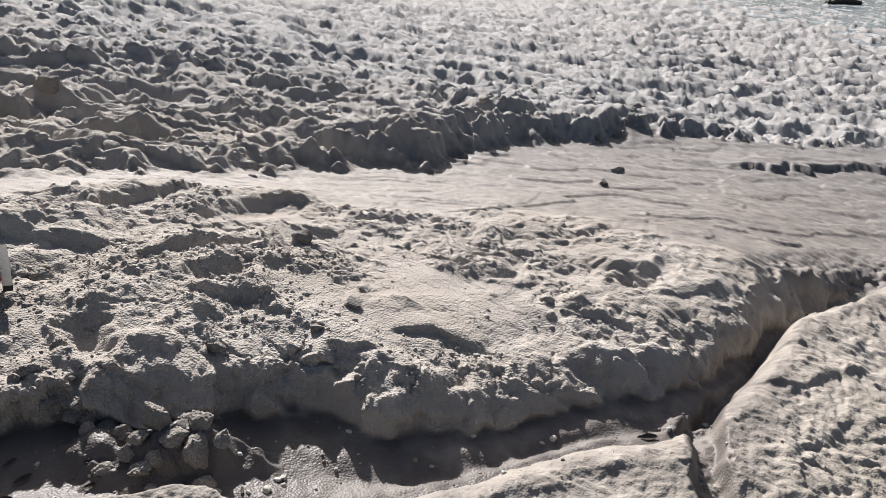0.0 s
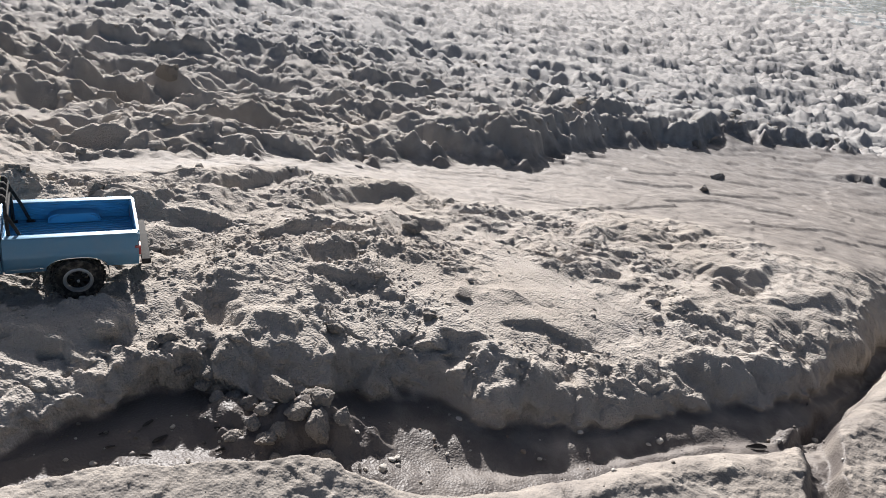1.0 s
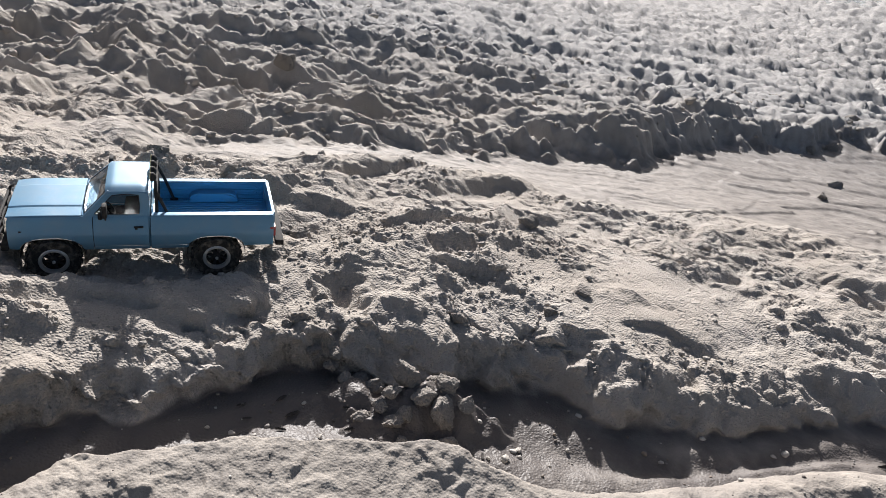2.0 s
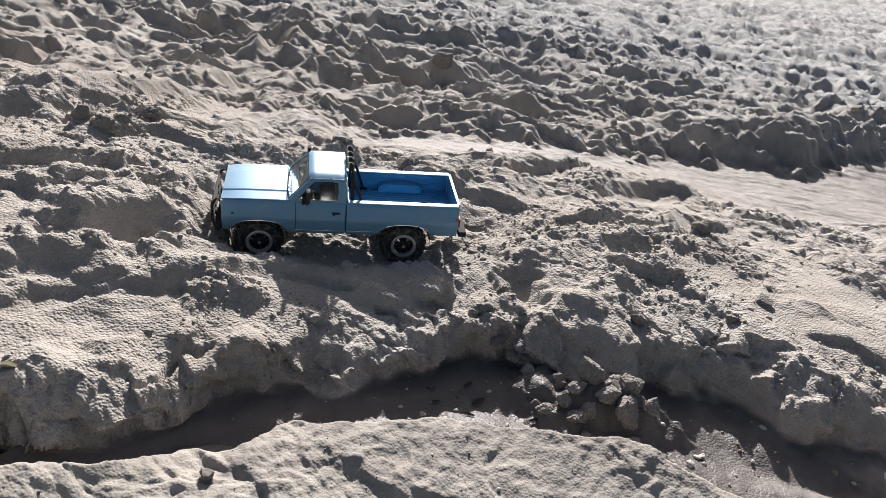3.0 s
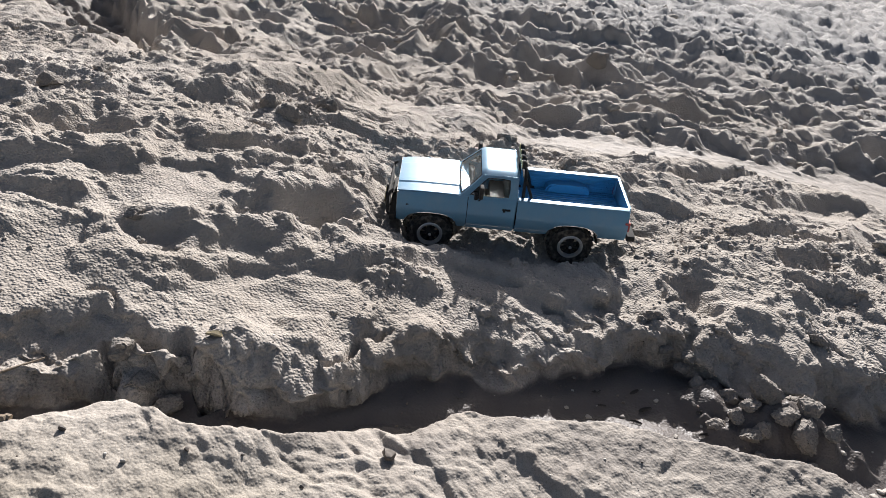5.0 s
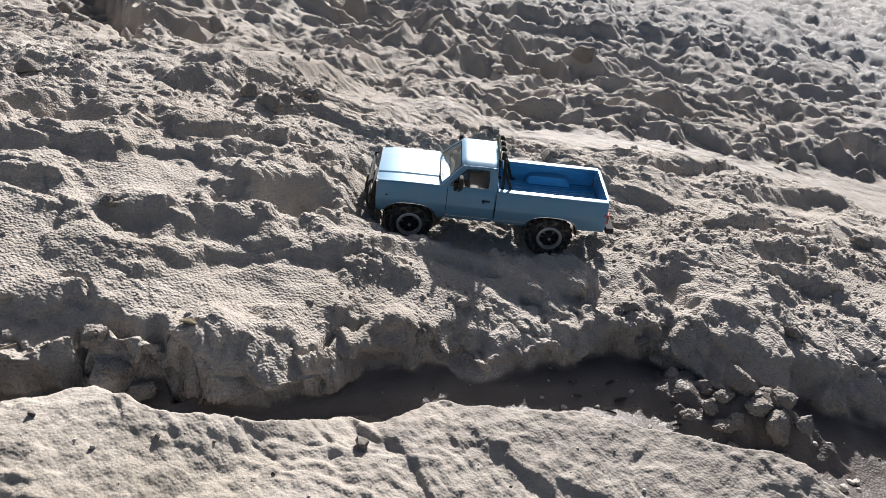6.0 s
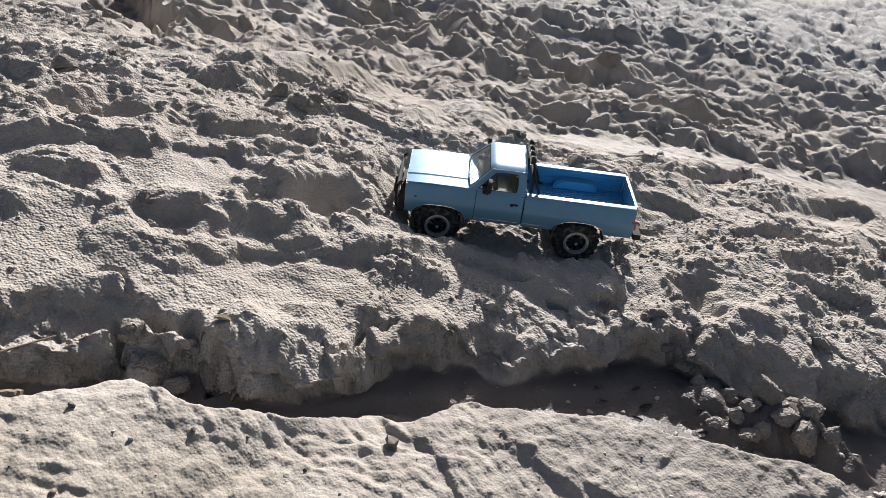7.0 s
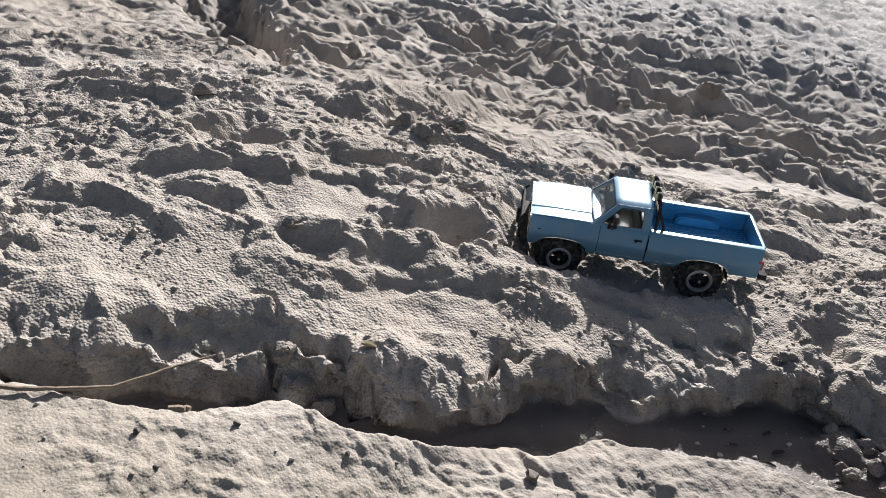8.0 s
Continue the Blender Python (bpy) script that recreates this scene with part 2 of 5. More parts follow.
HEAPS = [
    (-0.53, 1.29, 0.065, 0.055, 40.0, 0.035),
    (-0.02, 1.325, 0.13, 0.085, 25.0, 0.04),
    (0.44, 1.575, 0.10, 0.07, 30.0, 0.03),
    (0.17, 1.34, 0.06, 0.05, 20.0, 0.02),
    (-0.36, 1.255, 0.10, 0.045, 30.0, 0.035),
    (-0.70, 1.125, 0.075, 0.035, 30.0, 0.028),
    (-1.19, 0.52, 0.11, 0.075, 52.0, 0.05),
    (-1.15, 0.64, 0.06, 0.05, 50.0, 0.025),
    (-1.01, 0.80, 0.085, 0.055, 51.0, 0.03),
    (-0.82, 1.185, 0.055, 0.03, 40.0, 0.018),
    (-1.44, 0.58, 0.14, 0.08, 60.0, 0.025),
    (-1.54, 0.21, 0.12, 0.11, 55.0, 0.03),
]
FAR_HEAPS = [
    (-1.70, 1.19, 0.09, 0.08, 69.0, 0.025),
    (-1.87, 1.19, 0.10, 0.07, 60.0, 0.035),
    (-1.92, 1.52, 0.36, 0.12, 75.0, 0.09),
    (-1.50, 1.80, 0.10, 0.15, 60.0, 0.035),
    (-1.28, 1.63, 0.06, 0.06, 20.0, 0.035),
    (-2.15, 3.0, 0.3, 0.25, 20.0, 0.08),
    (-2.40, 3.35, 0.22, 0.36, 60.0, 0.13),
    (-2.15, 2.10, 0.20, 0.15, 60.0, 0.05),
    (-1.56, 3.2, 0.14, 0.2, 64.0, 0.05),
    (-2.24, 2.68, 0.29, 0.2, 53.0, 0.05),
    (-1.01, 3.08, 0.31, 0.24, 62.0, 0.06),
    (0.35, 4.64, 0.3, 0.36, 42.0, 0.05),
    (1.14, 5.26, 0.29, 0.46, 36.0, 0.05),
]
# ledges: height, how far back it fades, width of its face, and its edge
MOUND_LEDGES = [
    (0.013, 0.10, 0.014, ((-1.37, 0.57), (-1.345, 0.64), (-1.29, 0.74), (-1.24, 0.81), (-1.20, 0.85), (-1.15, 0.84))),
    (0.014, 0.05, 0.012, ((-1.31, 0.74), (-1.29, 0.78), (-1.27, 0.81))),
    (0.034, 0.14, 0.04, ((-1.41, 0.84), (-1.395, 0.92), (-1.375, 0.98), (-1.35, 1.03))),
    (0.022, 0.10, 0.022, ((-1.67, 0.89), (-1.63, 0.98), (-1.58, 1.05), (-1.51, 1.15))),
    (0.012, 0.08, 0.012, ((-1.63, 0.80), (-1.57, 0.86), (-1.52, 0.94), (-1.48, 1.06), (-1.42, 1.22))),
    (0.035, 0.08, 0.05, ((-1.92, 1.10), (-1.88, 1.19), (-1.82, 1.27))),
    (0.025, 0.12, 0.03, ((-1.86, 0.52), (-1.80, 0.60), (-1.74, 0.68), (-1.66, 0.76))),
    (0.026, 0.12, 0.035, ((-1.51, 0.60), (-1.44, 0.68), (-1.39, 0.74), (-1.31, 0.78))),
]
PLATEAU_LEDGES = [
    (0.018, 0.10, 0.02, ((-1.74, 0.50), (-1.69, 0.56), (-1.62, 0.60))),
    (0.012, 0.10, 0.010, ((-1.09, 1.02), (-1.01, 1.05), (-0.95, 1.08))),
    (0.026, 0.06, 0.03, ((-0.96, 1.05), (-0.89, 1.09), (-0.84, 1.085), (-0.78, 1.10))),
    (0.016, 0.05, 0.016, ((-0.87, 1.12), (-0.81, 1.15), (-0.78, 1.23))),
    (0.028, 0.16, 0.025, ((-0.90, 1.90), (-0.84, 2.02), (-0.79, 2.12), (-0.73, 2.24))),
    (0.028, 0.14, 0.05, ((-0.66, 1.94), (-0.60, 2.08), (-0.53, 2.24), (-0.45, 2.32), (-0.35, 2.33))),
    (0.028, 0.12, 0.03, ((-1.10, 1.66), (-1.00, 1.68), (-0.90, 1.66), (-0.76, 1.68))),
    (0.028, 0.10, 0.03, ((-1.08, 1.41), (-1.01, 1.44), (-0.94, 1.41))),
]
STEEP_LEDGES = [
    (0.022, 0.08, 0.02, ((-0.51, 1.50), (-0.43, 1.49), (-0.34, 1.52))),
    (0.018, 0.06, 0.015, ((-0.29, 1.31), (-0.19, 1.39), (-0.11, 1.40))),
    (0.022, 0.08, 0.04, ((0.30, 1.46), (0.38, 1.57), (0.46, 1.62), (0.56, 1.58))),
    (0.020, 0.08, 0.025, ((0.62, 1.58), (0.68, 1.66), (0.72, 1.80))),
    (0.014, 0.06, 0.02, ((0.40, 1.74), (0.47, 1.78), (0.56, 1.72))),
    (0.030, 0.10, 0.04, ((0.55, 2.08), (0.62, 2.11), (0.70, 2.08))),
    (0.014, 0.08, 0.012, ((-0.06, 1.50), (0.03, 1.53), (0.12, 1.50))),
]
# sand that has slid into the rill
DEBRIS = [(-0.44, 1.10, 0.12, 0.07, 30.0, 0.05), (-0.36, 1.10, 0.09, 0.06, 20.0, 0.035), (-0.56, 1.08, 0.06, 0.05, 30.0, 0.03), (0.62, 1.45, 0.08, 0.04, 20.0, 0.03)]
# low steps on the near bank
NEAR_LEDGES = [
    (0.009, 0.10, 0.012, ((-0.98, 0.60), (-0.93, 0.58), (-0.86, 0.58), (-0.80, 0.55), (-0.74, 0.53))),
    (0.005, 0.08, 0.010, ((-1.03, 0.46), (-1.00, 0.49), (-0.96, 0.51), (-0.90, 0.52))),
    (0.007, 0.10, 0.016, ((-0.80, 0.68), (-0.73, 0.66), (-0.66, 0.67), (-0.58, 0.70))),
    (0.004, 0.08, 0.012, ((-1.17, 0.30), (-1.12, 0.33), (-1.08, 0.38))),
    (0.010, 0.10, 0.02, ((0.88, 1.52), (1.0, 1.60), (1.15, 1.67))),
    (0.008, 0.10, 0.02, ((0.80, 1.30), (0.90, 1.36), (0.99, 1.44))),
    (0.008, 0.10, 0.03, ((0.05, 0.98), (0.18, 1.06), (0.32, 1.14), (0.45, 1.22))),
]
# where feet and wheels have pressed the sand smooth
SMOOTH_SPOTS = [(-1.26, 0.70, 0.15), (-1.17, 0.50, 0.13), (-0.94, 0.98, 0.16), (-0.54, 1.29, 0.07), (-0.02, 1.34, 0.15), (0.22, 1.68, 0.2), (0.45, 1.6, 0.13), (-1.52, 0.32, 0.22), (-1.27, 1.16, 0.1),
                (-1.04, 0.84, 0.09), (-0.83, 1.13, 0.07), (-0.17, 1.37, 0.08), (-1.55, 0.74, 0.1), (-1.87, 0.78, 0.1), (-0.66, 1.3, 0.09), (-1.95, 1.5, 0.16), (-0.78, 1.32, 0.07), (-0.72, 1.22, 0.05), (-0.35, 1.36, 0.06), (-0.28, 1.62, 0.1), (-0.05, 1.52, 0.1), (0.1, 1.56, 0.11), (-0.49, 2.14, 0.12), (0.0, 1.78, 0.14), (-0.85, 1.55, 0.08)]
# open cracks: depth, half-width, and their run
CRACKS = [
    (0.055, 0.015, ((-1.285, 0.31), (-1.305, 0.36), (-1.325, 0.41), (-1.31, 0.45))),
    (0.05, 0.018, ((-1.325, 0.44), (-1.27, 0.455), (-1.25, 0.485), (-1.235, 0.46))),
    (0.04, 0.014, ((-1.235, 0.455), (-1.20, 0.45), (-1.19, 0.475))),
    (0.020, 0.008, ((-1.10, 0.62), (-1.085, 0.66), (-1.09, 0.72), (-1.05, 0.76))),
    (0.014, 0.006, ((-1.07, 1.035), (-1.02, 1.05), (-0.96, 1.075))),
    (0.020, 0.009, ((-0.90, 1.065), (-0.875, 1.085))),
    (0.012, 0.005, ((-1.44, 0.44), (-1.40, 0.46), (-1.37, 0.45))),
    (0.014, 0.007, ((-0.82, 1.08), (-0.84, 1.045))),
]


# where the model truck stands: its place, heading and slope
TRUCK_POSE = pose(-1.122, 1.280, -0.029, -6.3, -3.3, 210.4)


def base_height(x, y):
    z = FALL[0] + FALL[1] * x + FALL[2] * y
    for j, sy in enumerate(SWELL_Y):
        s = 0.55 * (1.5 if sy > 2.8 else 1)
        for i, sx in enumerate(SWELL_X):
            z = z + SWELL[j][i] * np.exp(-((x - sx) ** 2 + (y - sy) ** 2) / (2 * s * s))
    # it levels out towards the sea
    deep = np.maximum(0, -1.2 - z)
    high = np.maximum(0, z - 0.5)
    z = np.where(z > 0.5, 0.5 + 0.7 * (1 - np.exp(-high / 0.7)), z)
    return np.where(z < -1.2, -1.2 - 0.85 * (1 - np.exp(-deep / 0.85)), z)


def stamp(z, X, Y, row, rim=0.3, sharp=0.6, plain=False):
    """Presses one hollow (or, with a positive height, raises one heap) into z."""
    px, py, a, b, turn, h = row
    j0, j1, i0, i1 = span(px, py, 1.7 * max(a, b))
    if i1 <= i0 or j1 <= j0:
        return
    xx, yy = X[j0:j1, i0:i1] - px, Y[j0:j1, i0:i1] - py
    c, s = math.cos(radians(turn)), math.sin(radians(turn))
    u, v = (xx * c + yy * s) / a, (-xx * s + yy * c) / b
    r = (np.abs(u) ** 2.3 + np.abs(v) ** 2.3) ** (1 / 2.3)
    if plain:
        r = r * (1 + 0.3 * perlin((xx + px) / (0.7 * a), (yy + py) / (0.7 * a), 77))
        z[j0:j1, i0:i1] += h * (1 - smooth(sharp, 1.0, r)) - rim * h * np.exp(-((r - 1.15) / 0.2) ** 2) * 0.5
        return
    r = r * (1 + 0.34 * perlin((xx + px) / (0.8 * a), (yy + py) / (0.8 * a), 77) + 0.2 * perlin((xx + px) / (0.3 * a), (yy + py) / (0.3 * a), 78) + 0.08 * perlin((xx + px) / 0.02, (yy + py) / 0.02, 76))
    if h < 0:
        z[j0:j1, i0:i1] += h * (1 - smooth(sharp, 1.0, r)) - rim * h * np.exp(-((r - 1.15) / 0.2) ** 2) * (0.35 + 0.9 * perlin((xx + px) / (0.9 * a), (yy + py) / (0.9 * a), 79))
    else:
        z[j0:j1, i0:i1] += h * (1 - smooth(0.1, 1.15, r))


def run_along(z, pts, reach):
    """Cells round a line: their signed distance to it (far side positive), how far along it they lie, and how far past its ends."""
    mx, my = sum(p[0] for p in pts) / len(pts), sum(p[1] for p in pts) / len(pts)
    j0, j1, i0, i1 = span(mx, my, reach + max(math.hypot(p[0] - mx, p[1] - my) for p in pts))
    xx, yy = X[j0:j1, i0:i1], Y[j0:j1, i0:i1]
    xx = xx + 0.012 * fbm(xx, yy, 0.07, 151, 3)
    yy = yy + 0.012 * fbm(xx, yy, 0.07, 153, 3)
    best, side, along, total = np.full_like(xx, 9.0), np.ones_like(xx), np.zeros_like(xx), 0.0
    for (ax, ay), (bx, by) in zip(pts, pts[1:]):
        length = math.hypot(bx - ax, by - ay)
        ux, uy = (bx - ax) / length, (by - ay) / length
        t = (xx - ax) * ux + (yy - ay) * uy
        k = np.clip(t, 0, length)
        d = np.hypot(xx - ax - k * ux, yy - ay - k * uy)
        closer = d < best
        best = np.where(closer, d, best)
        side = np.where(closer, np.sign(ux * (yy - ay) - uy * (xx - ax)), side)
        along = np.where(closer, total + t, along)
        total += length
    return (slice(j0, j1), slice(i0, i1)), best * side, along / total


def raise_ledge(z, height, back, face, pts):
    """A step whose front looks to the rill: a crisp edge, a hollow at its foot, a long fade behind."""
    cells, d, f = run_along(z, pts, 4 * back)
    ends = smooth(-0.12, 0.16, f) * (1 - smooth(0.84, 1.12, f))
    rise = smooth(-face / 2, face / 2, d) * np.exp(-np.maximum(0, d) / back)
    z[cells] += height * ends * (rise - 0.4 * np.exp(-((d + 0.8 * face) / (0.9 * face + 0.012)) ** 2))


def open_crack(z, depth, half, pts):
    cells, d, f = run_along(z, pts, 6 * half)
    ends = smooth(-0.08, 0.1, f) * (1 - smooth(0.9, 1.08, f))
    z[cells] -= depth * ends * (1 - smooth(0.25 * half, 1.3 * half, np.abs(d)))


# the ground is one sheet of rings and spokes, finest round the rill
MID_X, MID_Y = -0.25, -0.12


def growing(start, end, step, rate):
    out, p = [], start
    while p < end:
        step = step * rate
        p += step
        out.append(p)
    return out


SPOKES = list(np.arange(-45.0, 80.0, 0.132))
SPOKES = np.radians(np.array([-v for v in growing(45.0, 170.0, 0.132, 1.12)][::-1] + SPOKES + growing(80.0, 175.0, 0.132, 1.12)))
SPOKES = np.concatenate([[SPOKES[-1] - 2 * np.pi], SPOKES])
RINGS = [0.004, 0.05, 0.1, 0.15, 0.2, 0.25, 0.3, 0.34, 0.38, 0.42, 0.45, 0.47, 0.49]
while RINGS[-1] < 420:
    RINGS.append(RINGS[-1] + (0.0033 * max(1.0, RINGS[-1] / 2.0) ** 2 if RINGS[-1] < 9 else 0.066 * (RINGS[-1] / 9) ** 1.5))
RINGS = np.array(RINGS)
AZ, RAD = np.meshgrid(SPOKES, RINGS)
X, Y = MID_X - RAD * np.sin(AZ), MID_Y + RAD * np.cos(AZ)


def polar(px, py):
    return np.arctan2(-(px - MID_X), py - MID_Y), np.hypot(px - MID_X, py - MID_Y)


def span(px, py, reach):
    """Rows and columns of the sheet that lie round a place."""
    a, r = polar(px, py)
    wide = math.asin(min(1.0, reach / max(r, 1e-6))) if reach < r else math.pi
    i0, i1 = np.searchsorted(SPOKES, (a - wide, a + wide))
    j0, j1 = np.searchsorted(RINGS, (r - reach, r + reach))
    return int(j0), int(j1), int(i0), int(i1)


def shape_ground():
    wx = X + 0.02 * fbm(X, Y, 0.16, 5, 2)
    wy = Y + 0.02 * fbm(X, Y, 0.16, 9, 2)
    z = base_height(X, Y)
    # where the sand is trodden and loose, and where water has smoothed it
    north, south = curve(WASH_N, wx) + 0.05 * fbm(X, Y, 0.3, 41, 2), curve(WASH_S, wx) + 0.06 * fbm(X, Y, 0.3, 43, 2)
    brink, foot = curve(BRINK, X) + 0.005 * fbm(X, Y, 0.06, 5, 2), curve(FOOT, X + 0.006 * fbm(X, Y, 0.16, 5, 2))
    beyond = smooth(0, 0.25, Y - north)
    wash = smooth(-0.12, 0.08, Y - south) * (1 - beyond) * smooth(-2.1, -1.2, X)
    hard = smooth(0.25, 0.9, X + 0.25 * (Y - 1.5)) * (1 - beyond) * smooth(0, 0.3, Y - foot)
    camera_side = 1 - smooth(-0.02, 0.05, Y - brink)
    loose = np.clip(1 - 0.88 * wash - 0.3 * hard - 0.94 * camera_side, 0.06, 1)
    far = smooth(2.5, 5.0, Y)
    # the higher bank
    d = np.maximum(0, Y - north)
    climb = smooth(0, 0.34 - 0.10 * smooth(0.5, 1.5, X), Y - north + 0.16 * fbm(X, Y, 0.3, 45, 4, 0.6))
    z += curve(BANK, np.clip(X, -1.9, 5.0)) * climb * np.exp(-d / 1.6)
    z += 4 * climb * (1 - climb) * smooth(-2.2, -1.6, X) * (0.035 * fbm(X, Y, 0.2, 46, 4, 0.6) + 0.045 * lumps(X, Y, 0.09, 48) - 0.02)
    # a low ledge at the right of the wash
    ledge = curve([(1.5, 4.3), (2.0, 4.55), (2.4, 4.75), (3.2, 5.25)], wx) + 0.1 * fbm(X, Y, 0.25, 47, 3)
    z += 0.055 * smooth(0, 0.06, Y - ledge) * np.exp(-np.maximum(0, Y - ledge) / 0.5) * smooth(1.7, 2.1, X) * (1 - smooth(3.4, 4.4, X))
    # heaps and crumbs
    calm = 0.45 + 0.55 * smooth(0.12, 0.4, Y - foot)
    loose *= np.where(Y < north, calm, 1)
    sx, sy = X + 0.05 * fbm(X, Y, 0.3, 101, 2), Y + 0.05 * fbm(X, Y, 0.3, 103, 2)
    vary = 0.45 + 0.95 * smooth(-0.3, 0.4, fbm(X, Y, 0.5, 2, 2))
    rough = vary * (billow(sx, sy, 0.28, 3, 2, 0.45) * (0.023 * far * (1 - 0.6 * smooth(5, 9, Y)) - 0.007) + billow(sx, sy, 0.14, 8, 3, 0.45) * (0.0055 + 0.004 * far * (1 - smooth(4, 8, Y))))
    rough -= billow(sx * 0.8, sy, 0.7, 14, 2, 0.4) * 0.055 * (1 + smooth(1, 5, X)) * smooth(5, 11, Y) + fbm(wx, wy, 0.05, 12, 3, 0.6) * 0.0042
    rough -= lumps(sx, sy, 0.5, 16) * 0.12 * (1 + 0.7 * smooth(1, 5, X)) * smooth(4, 7, Y)
    # trodden steps
    strong = smooth(-0.35, 0.3, fbm(X, Y, 0.45, 121, 2))
    rough += terraces(sx, sy, 0.27, 123, 38.0, 0.42, face=0.36) * 0.024 * strong * (1 - smooth(2.2, 3.0, Y))
    rough += terraces(sx, sy, 0.075, 125, 25.0) * 0.005 * smooth(-0.2, 0.4, fbm(X, Y, 0.3, 127, 2)) * (1 - smooth(2.2, 3.0, Y))
    rough += terraces(sx, sy, 0.34, 129, 28.0, 0.6, face=0.38) * 0.07 * smooth(-0.4, 0.3, fbm(X, Y, 0.8, 131, 2)) * smooth(2.0, 2.8, Y) * (1 - 0.8 * smooth(4, 7, Y))
    rough += terraces(sx, sy, 0.16, 133, 20.0, 0.6) * 0.02 * smooth(2.0, 2.8, Y) * (1 - smooth(3.5, 6, Y))
    # broken crusts with crisp edges
    crust = fbm(sx, sy, 0.30, 111, 4, 0.5)
    rough += 0.0065 * (smooth(0.0, 0.035, crust) + smooth(0.33, 0.36, crust) - smooth(-0.33, -0.30, crust)) * (1 + far)
    patch = smooth(0.05, 0.4, fbm(X, Y, 0.3, 21, 2))
    rough += patch * (lumps(wx, wy, 0.05, 4) * 0.012 + lumps(wx, wy, 0.024, 6) * 0.010)
    crack = np.abs(perlin(wx / 0.1, wy / 0.1, 33))
    rough -= 0.007 * (1 - smooth(0.0, 0.08, crack)) * smooth(0.1, 0.4, fbm(X, Y, 0.35, 34, 1))
    rough += smooth(2.6, 4.5, Y) * (0.020 * fbm(sx, sy, 0.16, 181, 4, 0.65) - 0.010 * billow(sx, sy, 0.13, 183, 2, 0.5))
    fade = 1 - smooth(60, 160, np.hypot(X, Y))
    grit = (lumps(wx, wy, 0.019, 7) * 0.0055 * smooth(-0.3, 0.4, fbm(X, Y, 0.35, 18, 2)) + fbm(X, Y, 0.013, 19, 2) * 0.0012) * (1 - smooth(3.0, 5.0, np.hypot(X, Y)))
    still, ragged = np.zeros_like(X), 0.35 * fbm(X, Y, 0.12, 161, 2)
    for px, py, size in SMOOTH_SPOTS:
        still = np.maximum(still, 1 - smooth(0.6, 1.25, np.hypot(X - px, Y - py) / size + ragged))
    z += loose * rough * fade * (1 - 0.78 * still)
    grit *= 1 - 0.8 * still
    runnel = 1 - smooth(0, 0.10, np.abs(perlin(sx / 0.22, sy / 0.13, 37)))
    near_rough = 0.005 * fbm(sx, sy, 0.25, 36, 5, 0.55) - 0.004 * runnel * smooth(-0.1, 0.3, fbm(X, Y, 0.4, 38, 1)) + 0.004 * smooth(-0.05, 0.15, fbm(sx, sy, 0.22, 39, 4, 0.6)) + 0.0022 * fbm(sx, sy, 0.03, 40, 3, 0.6)
    near_rough = near_rough * (1 + 0.8 * smooth(0.45, 0.7, X))
    z += camera_side * near_rough * fade
    for row in HEAPS + FAR_HEAPS:
        stamp(z, X, Y, (*row[:5], row[5] * (0.8 if row[1] < 2.2 else 1.0)))
    for row in HOLLOWS + FAR_HOLLOWS:
        stamp(z, X, Y, (*row[:5], row[5] * (0.8 if row[1] < 2.2 else 1.0)), rim=0.35, sharp=0.15)
    for row in MOUND_LEDGES + PLATEAU_LEDGES + STEEP_LEDGES:
        raise_ledge(z, *row)
    rnd = random.Random(4)
    for k in range(3600):
        px, py = rnd.uniform(-9, 13), 1.7 + 20 * rnd.random() ** 1.5
        if py < float(curve(WASH_N, np.array([px]))[0]) + 0.15:
            continue
        size = rnd.uniform(0.7, 1.15)
        stamp(z, X, Y, (px, py, 0.145 * size, rnd.uniform(0.06, 0.09) * size, rnd.uniform(-90, 90), -rnd.uniform(0.02, 0.05)), rim=0.5, sharp=0.3, plain=True)
    for k in range(7):
        px, py = rnd.uniform(-3.2, 0.4), rnd.uniform(0.4, 2.1)
        if py < float(curve(FOOT, np.array([px]))[0]) + 0.22 or py > float(curve(WASH_S, np.array([px]))[0]) - 0.05:
            continue
        size = rnd.uniform(0.35, 0.8)
        stamp(z, X, Y, (px, py, 0.12 * size, 0.08 * size, rnd.uniform(-90, 90), -rnd.uniform(0.006, 0.016)), rim=0.6, sharp=0.4, plain=True)
    # the near bank is smooth and level to its brink
    lee = 1 - smooth(0.0, 0.04, Y - brink)
    z += 0.85 * lee * (base_height(X, Y) + near_rough * fade - z) + lee * curve(SAG, np.clip(X, -1.6, 2.0)) * np.exp(-np.maximum(0, brink - Y) / 0.25)
    for row in NEAR_LEDGES:
        raise_ledge(z, *row)
    # the rill
    lobes = 0.05 * fbm(X, Y, 0.15, 51, 3, 0.55)
    apron = np.exp(-((X + 0.86) / 0.13) ** 2)
    open_bank = smooth(-0.2, 0.15, X)
    left_bank = 1 - smooth(-1.1, -0.95, X)
    middle = np.exp(-((X + 0.33) / 0.24) ** 2)
    width = 0.19 + 0.14 * apron + 0.13 * open_bank + 0.06 * middle + 0.05 * left_bank + 0.05 * np.clip(fbm(X, Y, 0.22, 55, 1), -0.9, 1)
    up = np.clip((Y - foot + np.clip(lobes, -0.05, 0.03)) / width, 0, 1)
    down = np.clip((brink + 0.012 - Y) / (0.03 + 0.12 * smooth(-0.35, 0.1, X)), 0, 1)
    kerb = np.clip(0.55 - 0.22 * apron - 0.27 * open_bank - 0.17 * middle - 0.14 * left_bank + 0.3 * fbm(X, Y, 0.14, 63, 3), 0.2, 0.8)
